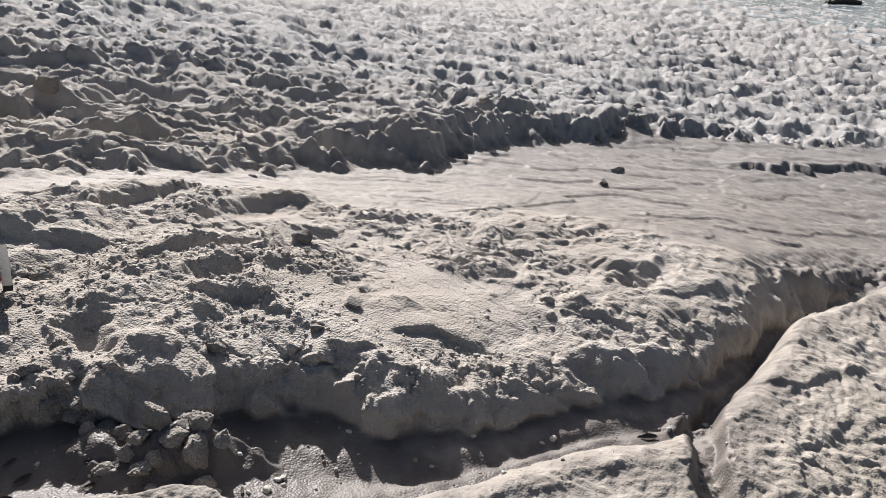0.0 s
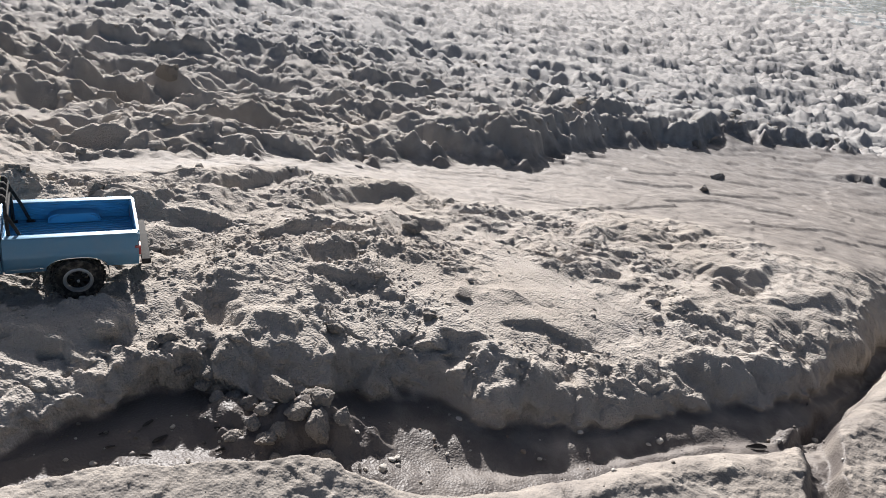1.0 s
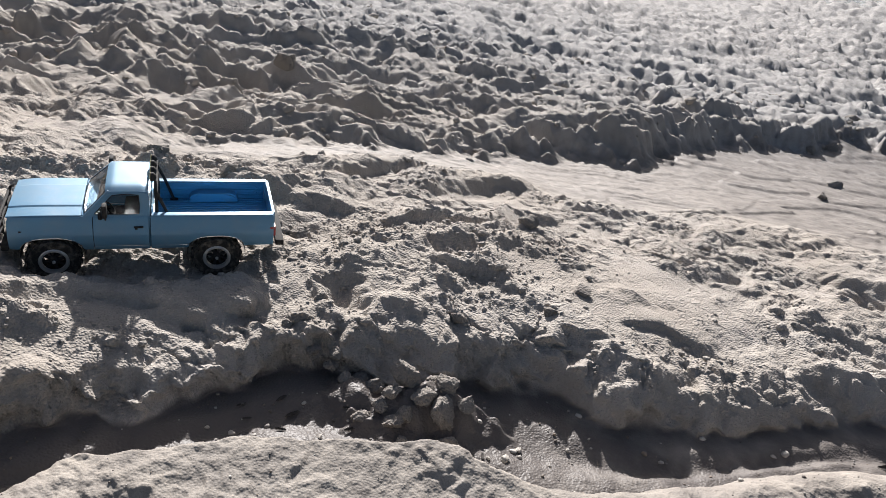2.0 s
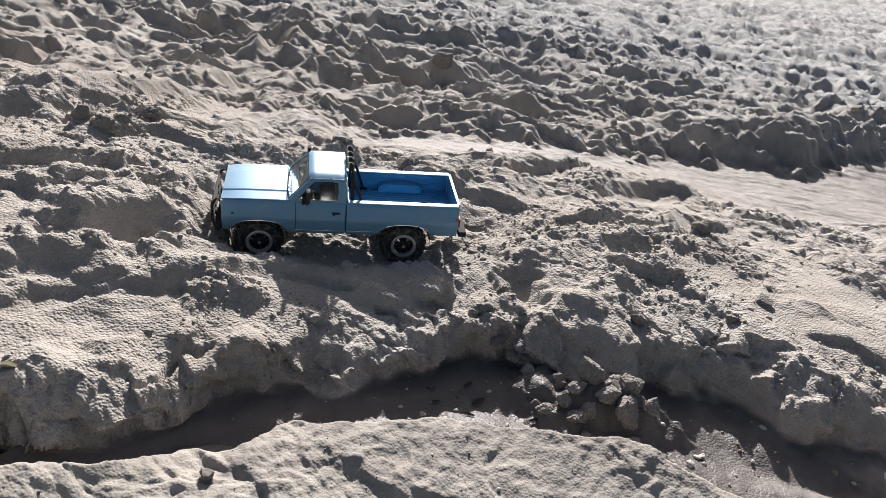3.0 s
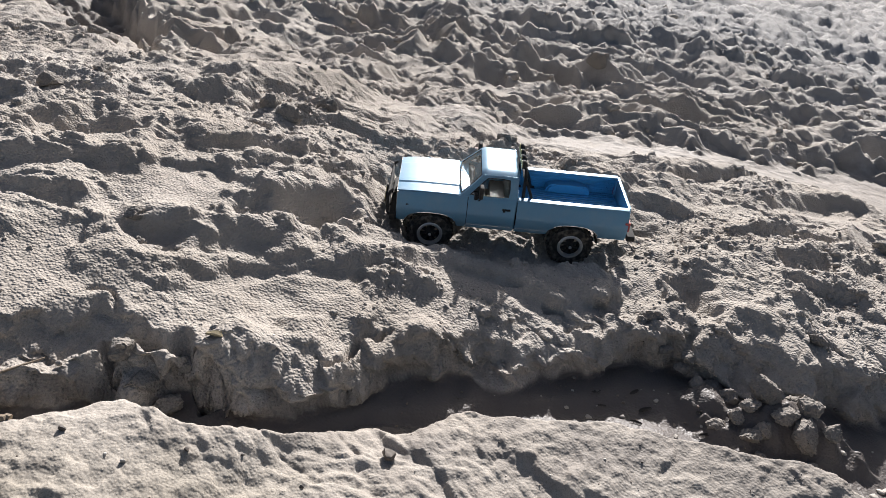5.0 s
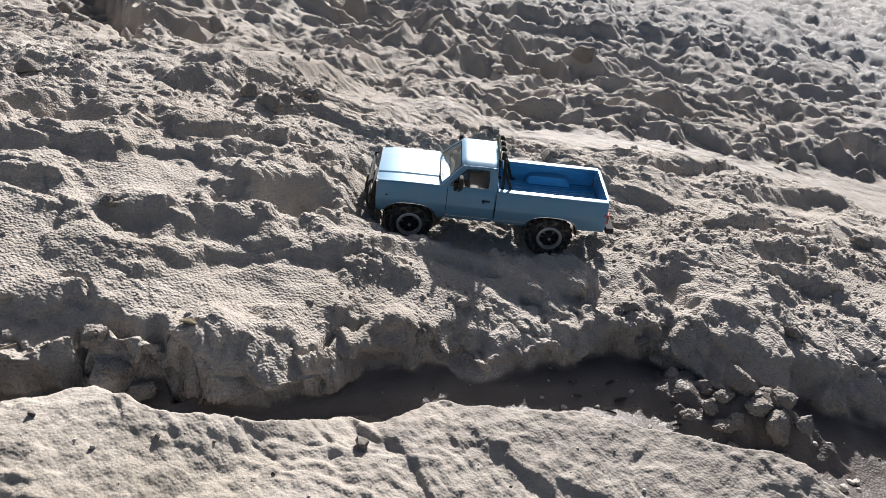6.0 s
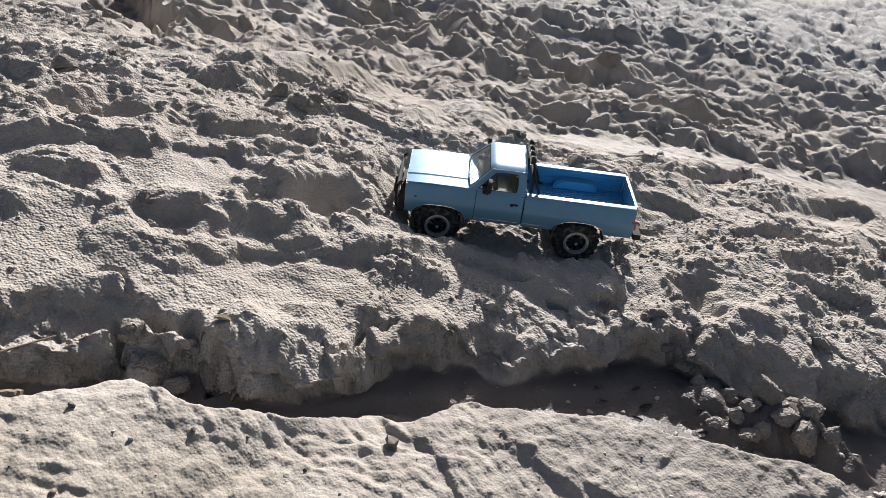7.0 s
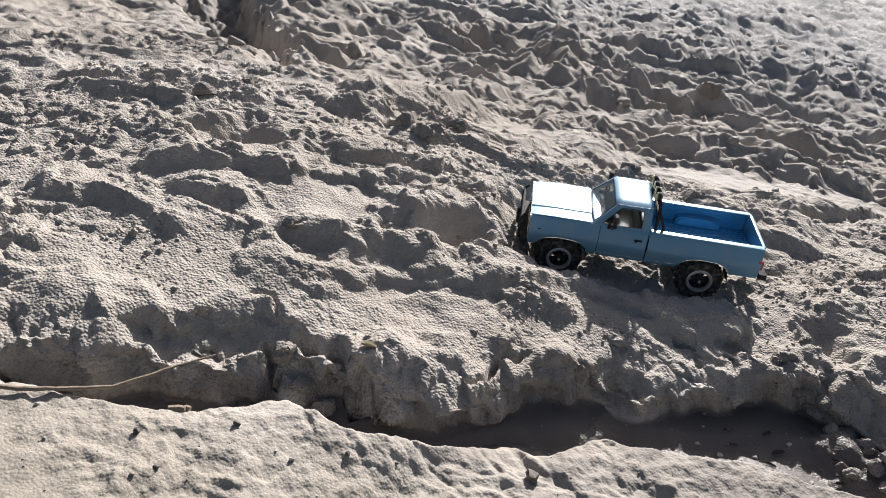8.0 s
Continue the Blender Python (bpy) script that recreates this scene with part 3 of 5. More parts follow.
    wall_far, wall_near = kerb * smooth(0, 0.2, up) + (1 - kerb) * (1 - (1 - up) ** (1.9 - 0.7 * apron - 0.4 * open_bank - 0.35 * middle - 0.35 * left_bank)), 1 - (1 - down) ** 2.0
    open_part = smooth(-2.3, -1.6, X) * (1 - smooth(1.3, 2.2, X))
    cut = np.where(Y > (foot + brink) / 2, 1 - wall_far, 1 - wall_near) * open_part
    bed = curve(BED, X) + 0.006 * fbm(X, Y, 0.15, 61, 3) + 0.012 * smooth(0.25, 0.0, np.abs((Y - brink) / np.maximum(0.02, foot - brink) - 0.5)) * -1
    z = z + (np.minimum(bed, z - 0.02) - z) * cut
    face = 4 * cut * (1 - cut) * (Y > (foot + brink) / 2)
    z += face * (0.013 * fbm(sx, sy, 0.13, 57, 4, 0.6) - 0.007 * (1 - smooth(0, 0.1, np.abs(perlin(sx / 0.12, sy / 0.12, 59)))) + 0.008 * lumps(wx, wy, 0.03, 58))
    # the bank is broken and lumpy from its foot to its lip
    way = 0.6 * X + 0.78 * Y
    bulge = np.clip(1.6 * face, 0, 1) * open_part * (1 - 0.6 * open_bank) * (0.020 * fbm(way, 1.3 * z, 0.07, 171, 4, 0.6) + 0.022 * lumps(way, 1.2 * z, 0.045, 172) + 0.010 * lumps(way, 1.2 * z, 0.02, 173))
    # a swollen lip along the far bank
    z += 0.012 * np.exp(-((Y - foot - 0.11) / 0.05) ** 2) * open_part * (0.6 + fbm(X, Y, 0.15, 66, 2))
    for row in DEBRIS:
        stamp(z, X, Y, row)
    for row in CRACKS:
        open_crack(z, *row)
    # a side rill, and the deep cut higher up
    side = curve([(1.15, 0.585), (1.22, 0.592), (1.32, 0.61), (1.45, 0.655), (1.62, 0.79), (1.7, 0.9)], Y) + 0.02 * fbm(X, Y, 0.15, 71, 2)
    on_side = smooth(0.85, 1.15, Y) * (1 - smooth(1.55, 1.65, Y))
    z -= 0.05 * on_side * (1 - smooth(0.02, 0.05, np.abs(X - side)))
    front = curve([(-3.6, 1.68), (-3.27, 1.59), (-3.07, 1.52), (-2.8, 1.46), (-2.6, 1.44), (-2.26, 1.27)], wx)
    rear = curve([(-3.6, 2.3), (-3.26, 2.07), (-3.09, 1.94), (-2.73, 1.68), (-2.45, 1.53), (-2.3, 1.42), (-2.22, 1.34)], wx)
    wild = 0.09 * fbm(X, Y, 0.22, 73, 4, 0.6)
    trench = smooth(0, 0.05, Y - front + 0.4 * wild) * (1 - smooth(-0.13, 0.03, Y - rear + wild)) * (1 - smooth(-2.52, -2.27, X + wild)) * smooth(-4.6, -3.8, X)
    z -= trench * (0.22 + 0.05 * fbm(X, Y, 0.12, 75, 3))
    # low ledges left by the runoff in the wash
    step = fbm(X * 0.55 + Y * 0.2, Y * 1.4 - X * 0.6, 0.35, 81, 2)
    braid = fbm(X * 0.5 + Y * 0.25, Y * 1.5 - X * 0.7, 0.16, 85, 3)
    z += 0.003 * wash * (smooth(0.0, 0.03, step) + smooth(0.28, 0.31, step)) + 0.0028 * smooth(0.0, 0.4, fbm(X, Y, 0.5, 87, 2)) * np.maximum(wash, hard * (1 - cut)) * (smooth(0.1, 0.13, braid) - smooth(-0.3, -0.27, braid)) + 0.005 * np.maximum(hard * (1 - cut), 0) * smooth(0.0, 0.04, step)
    z += (1 - loose) * 0.002 * fbm(X, Y, 0.03, 83, 2) + grit * (1 - 0.8 * smooth(0.8, 1.0, cut)) * (1 - 0.75 * wash) * (1 - 0.5 * hard) * (1 - 0.4 * camera_side)
    # wet sand, with the shade of bed, bank faces and trench put in too
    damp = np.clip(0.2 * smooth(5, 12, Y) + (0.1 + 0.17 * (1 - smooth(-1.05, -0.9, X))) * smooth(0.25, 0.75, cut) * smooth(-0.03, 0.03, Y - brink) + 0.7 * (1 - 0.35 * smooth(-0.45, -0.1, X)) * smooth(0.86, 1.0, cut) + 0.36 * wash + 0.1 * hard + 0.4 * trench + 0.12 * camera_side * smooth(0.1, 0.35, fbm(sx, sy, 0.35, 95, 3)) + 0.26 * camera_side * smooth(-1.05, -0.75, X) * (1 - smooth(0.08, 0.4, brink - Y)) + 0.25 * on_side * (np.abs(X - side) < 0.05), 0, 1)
    # inland, behind the rill, the beach lies smooth
    lively = smooth(radians(-60), radians(-47), AZ) * (1 - smooth(radians(81), radians(92), AZ))
    z = base_height(X, Y) * (1 - lively) + z * lively
    # the patch pressed flat under the wheels
    inv = TRUCK_POSE.inverted()
    tx, ty = inv[0][0] * X + inv[0][1] * Y + inv[0][3], inv[1][0] * X + inv[1][1] * Y + inv[1][3]
    under = (1 - smooth(0.19, 0.32, np.abs(tx + 0.01) + 0.03 * fbm(X, Y, 0.09, 93, 3))) * (1 - smooth(0.10, 0.20, np.abs(ty) + 0.03 * fbm(X, Y, 0.08, 94, 3)))
    floor = TRUCK_POSE[2][3] + TRUCK_POSE[2][0] * tx + TRUCK_POSE[2][1] * ty + 0.004
    z += under * (floor + 0.007 * fbm(X, Y, 0.07, 91, 4, 0.6) + 0.004 * fbm(X, Y, 0.022, 92, 2) + 0.010 * smooth(0.0, 0.3, fbm(X, Y, 0.12, 95, 2)) * lumps(X, Y, 0.026, 96) + 0.024 * np.exp(-((ty + 0.05) / 0.05) ** 2) * (1 - smooth(0.07, 0.13, np.abs(tx))) - z)
    # water has undercut the far bank
    gap = Y - foot + np.clip(lobes, -0.05, 0.03)
    deep = 1 - smooth(-0.95, -0.72, X)
    push = (0.02 + 0.01 * deep) * smooth(-0.06, -0.004, gap) * (1 - smooth(0.006 + 0.03 * deep, 0.034 + 0.042 * deep, gap)) * open_part * (1 - under)
    packed = np.clip(camera_side * (1 - cut) + 0.9 * smooth(0.86, 1.0, cut) + 0.9 * wash + 0.35 * hard, 0, 1)
    bleached = camera_side * (1 - cut) * (1 - smooth(0.4, 1.6, brink - Y + 0.5 * fbm(X, Y, 0.6, 141, 3))) * (0.25 + 0.75 * smooth(0.02, 0.22, brink - Y + 0.12 * fbm(X, Y, 0.2, 143, 3) - 0.34 * smooth(-1.05, -0.8, X)))
    # grows with distance: damp grey sand plus the haze painted over it
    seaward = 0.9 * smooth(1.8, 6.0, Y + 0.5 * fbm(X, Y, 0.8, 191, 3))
    return z, damp, bleached, packed, seaward, X + 0.6 * bulge * lively, Y + (push - 0.78 * bulge) * lively


Z, DAMP_SHADE, SILT, PACKED, SEAWARD, XS, YS = shape_ground()


def ground_many(px, py):
    a, r = polar(px, py)
    i = np.clip(np.searchsorted(SPOKES, a) - 1, 0, len(SPOKES) - 2)
    j = np.clip(np.searchsorted(RINGS, r) - 1, 0, len(RINGS) - 2)
    u, v = (a - SPOKES[i]) / (SPOKES[i + 1] - SPOKES[i]), (r - RINGS[j]) / (RINGS[j + 1] - RINGS[j])
    return (Z[j, i] * (1 - u) + Z[j, i + 1] * u) * (1 - v) + (Z[j + 1, i] * (1 - u) + Z[j + 1, i + 1] * u) * v


def ground_z(px, py):
    return float(ground_many(np.array([px]), np.array([py]))[0])


def sheet(name, X, Y, Z):
    rows, cols = X.shape
    me = bpy.data.meshes.new(name)
    me.vertices.add(rows * cols)
    me.vertices.foreach_set("co", np.stack([X, Y, Z], -1).astype(np.float32).ravel())
    idx = np.arange(rows * cols).reshape(rows, cols)
    quads = np.stack([idx[:-1, :-1], idx[1:, :-1], idx[1:, 1:], idx[:-1, 1:]], -1).reshape(-1, 4)
    me.loops.add(quads.size)
    me.loops.foreach_set("vertex_index", quads.ravel().astype(np.int32))
    me.polygons.add(len(quads))
    me.polygons.foreach_set("loop_start", np.arange(0, quads.size, 4, dtype=np.int32))
    me.polygons.foreach_set("use_smooth", np.ones(len(quads), dtype=bool))
    me.update(calc_edges=True)
    return me


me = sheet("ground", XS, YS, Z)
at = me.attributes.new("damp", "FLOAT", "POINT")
at.data.foreach_set("value", DAMP_SHADE.astype(np.float32).ravel())
at = me.attributes.new("silt", "FLOAT", "POINT")
at.data.foreach_set("value", SILT.astype(np.float32).ravel())
at = me.attributes.new("packed", "FLOAT", "POINT")
at.data.foreach_set("value", PACKED.astype(np.float32).ravel())
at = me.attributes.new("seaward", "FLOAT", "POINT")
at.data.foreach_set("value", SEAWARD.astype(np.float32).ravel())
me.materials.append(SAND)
ground = tagged(new("ground", me), "trodden grey-beige beach sand cut by a damp rill", "sand", kind="structure")

# ---------------------------------------------------------------- builders of parts
def part(name, bm, mat, parent, label="", crease=40):
    me = bpy.data.meshes.new(name)
    bmesh.ops.recalc_face_normals(bm, faces=bm.faces)
    bm.to_mesh(me)
    bm.free()
    me.materials.append(mat)
    if crease:
        me.polygons.foreach_set("use_smooth", np.ones(len(me.polygons), dtype=bool))
        me.set_sharp_from_angle(angle=radians(crease))
    ob = new(name, me)
    ob.parent = parent
    if label:
        tagged(ob, label)
    return ob


def box(bm, lo, hi, bevel=0.0, m=None):
    made = bmesh.ops.create_cube(bm, size=1)["verts"]
    lo, hi = Vector(lo), Vector(hi)
    for v in made:
        v.co = Vector([lo[k] + (v.co[k] + 0.5) * (hi[k] - lo[k]) for k in range(3)])
    if bevel:
        edges = list({e for v in made for e in v.link_edges})
        made = bmesh.ops.bevel(bm, geom=edges, offset=bevel, segments=2, profile=0.6, affect="EDGES")["verts"]
    if m:
        bmesh.ops.transform(bm, matrix=m, verts=list({v for v in made}))
    return bm


def tube(bm, points, radius, sides=10):
    """A round bar along the points, with closed ends."""
    pts = [Vector(p) for p in points]
    rings, up = [], Vector((0.123, 0.31, 0.94))
    for k, p in enumerate(pts):
        a, b = pts[max(0, k - 1)], pts[min(len(pts) - 1, k + 1)]
        d = (b - a).normalized()
        s = d.cross(up).normalized()
        t = s.cross(d)
        r = radius[k] if isinstance(radius, (list, tuple)) else radius
        rings.append([bm.verts.new(p + r * (math.cos(2 * math.pi * i / sides) * s + math.sin(2 * math.pi * i / sides) * t)) for i in range(sides)])
    for a, b in zip(rings, rings[1:]):
        for i in range(sides):
            bm.faces.new((a[i], a[(i + 1) % sides], b[(i + 1) % sides], b[i]))
    bm.faces.new(rings[0])
    bm.faces.new(rings[-1])
    return bm


def lathe(bm, profile, sides=32, m=None, closed=False):
    """Turns a profile of (radius, height along y) round the y axis."""
    rings = []
    for r, y in profile:
        rings.append([bm.verts.new((r * math.cos(2 * math.pi * i / sides), y, r * math.sin(2 * math.pi * i / sides))) for i in range(sides)])
    pairs = list(zip(rings, rings[1:])) + ([(rings[-1], rings[0])] if closed else [])
    for a, b in pairs:
        for i in range(sides):
            bm.faces.new((a[i], a[(i + 1) % sides], b[(i + 1) % sides], b[i]))
    if not closed:
        for ring in (rings[0], rings[-1]):
            bm.faces.new(ring)
    if m:
        bmesh.ops.transform(bm, matrix=m, verts=[v for ring in rings for v in ring])
    return bm


def shell(bm, grid, thick, flip=1.0):
    """A skin of the given thickness on a grid of points (rows of equal length)."""
    rows, cols = len(grid), len(grid[0])
    pts = [[Vector(p) for p in row] for row in grid]
    outer = [[bm.verts.new(p) for p in row] for row in pts]
    inner = []
    for i in range(rows):
        line = []
        for j in range(cols):
            du = pts[min(i + 1, rows - 1)][j] - pts[max(i - 1, 0)][j]
            dv = pts[i][min(j + 1, cols - 1)] - pts[i][max(j - 1, 0)]
            n = du.cross(dv)
            n = n.normalized() if n.length > 1e-12 else Vector((0, 0, 1))
            line.append(bm.verts.new(pts[i][j] - n * thick * flip))
        inner.append(line)
    for i in range(rows - 1):
        for j in range(cols - 1):
            bm.faces.new((outer[i][j], outer[i + 1][j], outer[i + 1][j + 1], outer[i][j + 1]))
            bm.faces.new((inner[i][j], inner[i][j + 1], inner[i + 1][j + 1], inner[i + 1][j]))
    for j in range(cols - 1):
        bm.faces.new((outer[0][j], outer[0][j + 1], inner[0][j + 1], inner[0][j]))
        bm.faces.new((outer[-1][j], inner[-1][j], inner[-1][j + 1], outer[-1][j + 1]))
    for i in range(rows - 1):
        bm.faces.new((outer[i][0], inner[i][0], inner[i + 1][0], outer[i + 1][0]))
        bm.faces.new((outer[i][-1], outer[i + 1][-1], inner[i + 1][-1], inner[i][-1]))
    return bm


def ring(bm, outer, inner, thick, axis_vec):
    """A flat frame between two outlines of equal count, with thickness along axis_vec."""
    off = Vector(axis_vec) * thick
    n = len(outer)
    a, b = [bm.verts.new(p) for p in outer], [bm.verts.new(p) for p in inner]
    c, d = [bm.verts.new(Vector(p) - off) for p in outer], [bm.verts.new(Vector(p) - off) for p in inner]
    for i in range(n):
        j = (i + 1) % n
        bm.faces.new((a[i], a[j], b[j], b[i]))
        bm.faces.new((c[i], d[i], d[j], c[j]))
        bm.faces.new((a[i], c[i], c[j], a[j]))
        bm.faces.new((b[i], b[j], d[j], d[i]))
    return bm


def slab(bm, outline, thick, axis_vec):
    """A plate: an outline with thickness along axis_vec."""
    off = Vector(axis_vec) * thick
    a, b = [bm.verts.new(p) for p in outline], [bm.verts.new(Vector(p) - off) for p in outline]
    bm.faces.new(a)
    bm.faces.new(b[::-1])
    for i in range(len(a)):
        j = (i + 1) % len(a)
        bm.faces.new((a[i], b[i], b[j], a[j]))
    return bm


# ---------------------------------------------------------------- materials of the truck
def paint(name, color, rough, metal, dust=0.25):
    """Metallic model paint with fine flakes and a film of dust."""
    m = material(name, color, rough, metal, Coat_Weight=0.35, Coat_Roughness=0.25, Specular_IOR_Level=0.25)
    b = m.node_tree.nodes["Principled BSDF"]
    tex = m.node_tree.nodes.new("ShaderNodeTexCoord").outputs["Object"]
    flake = noise_node(m, tex, 900, 1)
    film = noise_node(m, tex, 24, 5, 0.65)
    c = blend(m, ramp(m, flake, [(0.3, (0, 0, 0)), (0.7, (1, 1, 1))]), tuple(v * 0.9 for v in color), tuple(min(1, v * 1.08) for v in color))
    dusty = ramp(m, film, [(0.45, (0, 0, 0)), (0.85, (dust, dust, dust))])
    link(m, blend(m, dusty, c, (0.36, 0.33, 0.28)), b.inputs["Base Color"])
    r = m.node_tree.nodes.new("ShaderNodeMapRange")
    link(m, film, r.inputs["Value"])
    r.inputs["To Min"].default_value, r.inputs["To Max"].default_value = rough - 0.05, rough + 0.08
    link(m, r.outputs[0], b.inputs["Roughness"])
    return m


def rubber_material(name, color, dusty=0.5):
    m = material(name, color, 0.85)
    b = m.node_tree.nodes["Principled BSDF"]
    tex = m.node_tree.nodes.new("ShaderNodeTexCoord").outputs["Object"]
    film = noise_node(m, tex, 90, 6, 0.7)
    link(m, blend(m, ramp(m, film, [(0.45, (0, 0, 0)), (0.72, (dusty, dusty, dusty))]), color, (0.30, 0.265, 0.22)), b.inputs["Base Color"])
    bump = node(m, "ShaderNodeBump", Strength=0.3, Distance=0.001)
    link(m, noise_node(m, tex, 300, 3), bump.inputs["Height"])
    link(m, bump.outputs[0], b.inputs["Normal"])
    return m


BLUE = paint("pale_blue_paint", (0.118, 0.275, 0.425), 0.40, 0.15)
# the body paint again, with the bed's shaded look put into a bluer tint
BED_SHADE_BLUE = paint("bed_shade_paint", (0.085, 0.31, 0.54), 0.42, 0.1, 0.15)
BLACK = rubber_material("black_plastic", (0.012, 0.012, 0.013), 0.12)
TYRE = rubber_material("tyre_rubber", (0.016, 0.015, 0.014), 0.65)
METAL = material("dull_metal", (0.60, 0.59, 0.57), 0.42, 0.6)
CHROME = material("chrome", (0.75, 0.76, 0.77), 0.18, 1.0)
RED = material("red_lens", (0.30, 0.012, 0.02), 0.2, 0, Coat_Weight=0.6)
AMBER = material("yellow_lens_cover", (0.50, 0.42, 0.16), 0.35)
LENS = material("clear_lens", (0.75, 0.77, 0.78), 0.12, 0.3, Coat_Weight=1.0)
GREY = material("grey_interior", (0.07, 0.07, 0.075), 0.7)
GLASS = material("clear_plastic", (0.82, 0.86, 0.88), 0.03, 0, Transmission_Weight=1.0, IOR=1.18)


# ---------------------------------------------------------------- the model truck
HALF = 0.313 / 2
FRONT, REAR, SEAM = 0.232, -0.277, -0.026
WHEEL_R, WHEEL_Z = 0.049, 0.049
ARCH = 0.0575


def side_y(z):
    """Half-width of the body at height z: a sill that tucks in, a crease, a shoulder that leans in."""
    return float(np.interp(z, (0.066, 0.074, 0.084, 0.088, 0.112, 0.122, 0.128, 0.150, 0.160, 0.167), (0.0870, 0.0915, 0.0950, 0.0970, 0.1000, 0.1000, 0.0978, 0.0925, 0.0900, 0.0872)))


def sill_z(x):
    z = 0.070
    if x > HALF + 0.045:
        z = 0.074
    if x < -HALF - 0.045:
        z = 0.076
    for wx in (HALF, -HALF):
        d = abs(x - wx)
        if d < ARCH:
            # a squared-off wheel arch
            z = max(z, WHEEL_Z + 0.004 + (ARCH ** 2.8 - d ** 2.8) ** (1 / 2.8))
    return z


def side_panel(x0, x1, sgn, top=None):
    n = max(6, int(abs(x1 - x0) / 0.004))
    xs = [x0 + (x1 - x0) * k / n for k in range(n + 1)]
    grid = []
    for f in [k / 13 for k in range(14)]:
        row = []
        for x in xs:
            t = top(x) if top else 0.167
            z = sill_z(x) + (t - sill_z(x)) * f
            taper = 1 - 0.05 * max(0.0, (x - 0.19) / 0.045) ** 2
            row.append((x, sgn * side_y(z + (0.167 - t) * f) * taper, z))
        grid.append(row)
    return shell(bmesh.new(), grid, 0.0022, -sgn)


def arch_trim(wx, sgn):
    pts = []
    for k in range(25):
        a = math.pi * (0.02 + 0.96 * k / 24)
        c, s = math.cos(a), math.sin(a)
        r = (ARCH + 0.001) / ((abs(c) ** 2.8 + abs(s) ** 2.8) ** (1 / 2.8))
        x, z = wx + r * c, WHEEL_Z + 0.004 + r * s
        if z > 0.072:
            pts.append((x, sgn * (side_y(z) + 0.0008), z))
    return tube(bmesh.new(), pts, 0.0017, 6)


def make_tyre():
    bm = bmesh.new()
    lathe(bm, [(0.027, -0.016), (0.034, -0.0185), (0.042, -0.019), (0.0452, -0.0165), (0.0458, -0.008), (0.046, 0), (0.0458, 0.008), (0.0452, 0.0165), (0.042, 0.019), (0.034, 0.0185), (0.027, 0.016)], 40, closed=True)
    for k in range(22):
        for row, (y0, y1, shift) in enumerate(((-0.0195, -0.0085, 0), (-0.0065, 0.0065, 0.5), (0.0085, 0.0195, 0))):
            a = 2 * math.pi * (k + shift) / 22
            m = Matrix.Rotation(a, 4, "Y") @ Matrix.Rotation(radians(18 * (row - 1)), 4, "X")
            box(bm, (-0.0042, y0, 0.0448), (0.0042, y1, 0.0492), 0, m)
        for sgn in (-1, 1):
            m = Matrix.Rotation(2 * math.pi * (k + 0.25) / 22, 4, "Y")
            box(bm, (-0.0032, sgn * 0.0192 - 0.0012, 0.0385), (0.0032, sgn * 0.0192 + 0.0012, 0.0465), 0, m)
    return bm


def make_wheel(sgn):
    """Tyre, beadlock rim, hub; the outer face looks to sgn * y."""
    wheel = new("wheel")
    part("tyre", make_tyre(), TYRE, wheel, "black knobbly off-road tyre dusted with sand", 30)
    bm = bmesh.new()
    y = sgn * 0.0165
    lathe(bm, [(0.0285, y - sgn * 0.004), (0.0285, y), (0.0265, y + sgn * 0.0018), (0.0225, y + sgn * 0.0012), (0.0215, y - sgn * 0.003), (0.0215, y - sgn * 0.006), (0.0285, y - sgn * 0.006)], 36, closed=True)
    for k in range(12):
        a = 2 * math.pi * k / 12
        lathe(bm, [(0.0011, 0), (0.0011, sgn * 0.0012)], 6, Matrix.Translation((0.0247 * math.cos(a), y + sgn * 0.001, 0.0247 * math.sin(a))))
    rim = part("rim", bm, METAL, wheel, "dull grey beadlock ring")
    bm = bmesh.new()
    lathe(bm, [(0.0216, y - sgn * 0.026), (0.0216, y - sgn * 0.006), (0.0205, y - sgn * 0.007), (0.0205, y - sgn * 0.026)], 30, closed=True)
    for k in range(8):
        a = 2 * math.pi * k / 8
        m = Matrix.Translation((0, y - sgn * 0.008, 0)) @ Matrix.Rotation(a, 4, "Y")
        box(bm, (-0.0032, -0.0015, 0.004), (0.0032, 0.0015, 0.0208), 0.0008, m)
    lathe(bm, [(0.0085, y - sgn * 0.012), (0.0085, y - sgn * 0.006), (0.006, y - sgn * 0.0035), (0.006, y + sgn * 0.0005), (0.004, y + sgn * 0.0012)], 20)
    part("spokes", bm, BLACK, wheel)
    bm = lathe(bmesh.new(), [(0.0034, y + sgn * 0.0008), (0.0034, y + sgn * 0.004), (0.0024, y + sgn * 0.005)], 6)
    part("wheel_nut", bm, METAL, wheel)
    return wheel


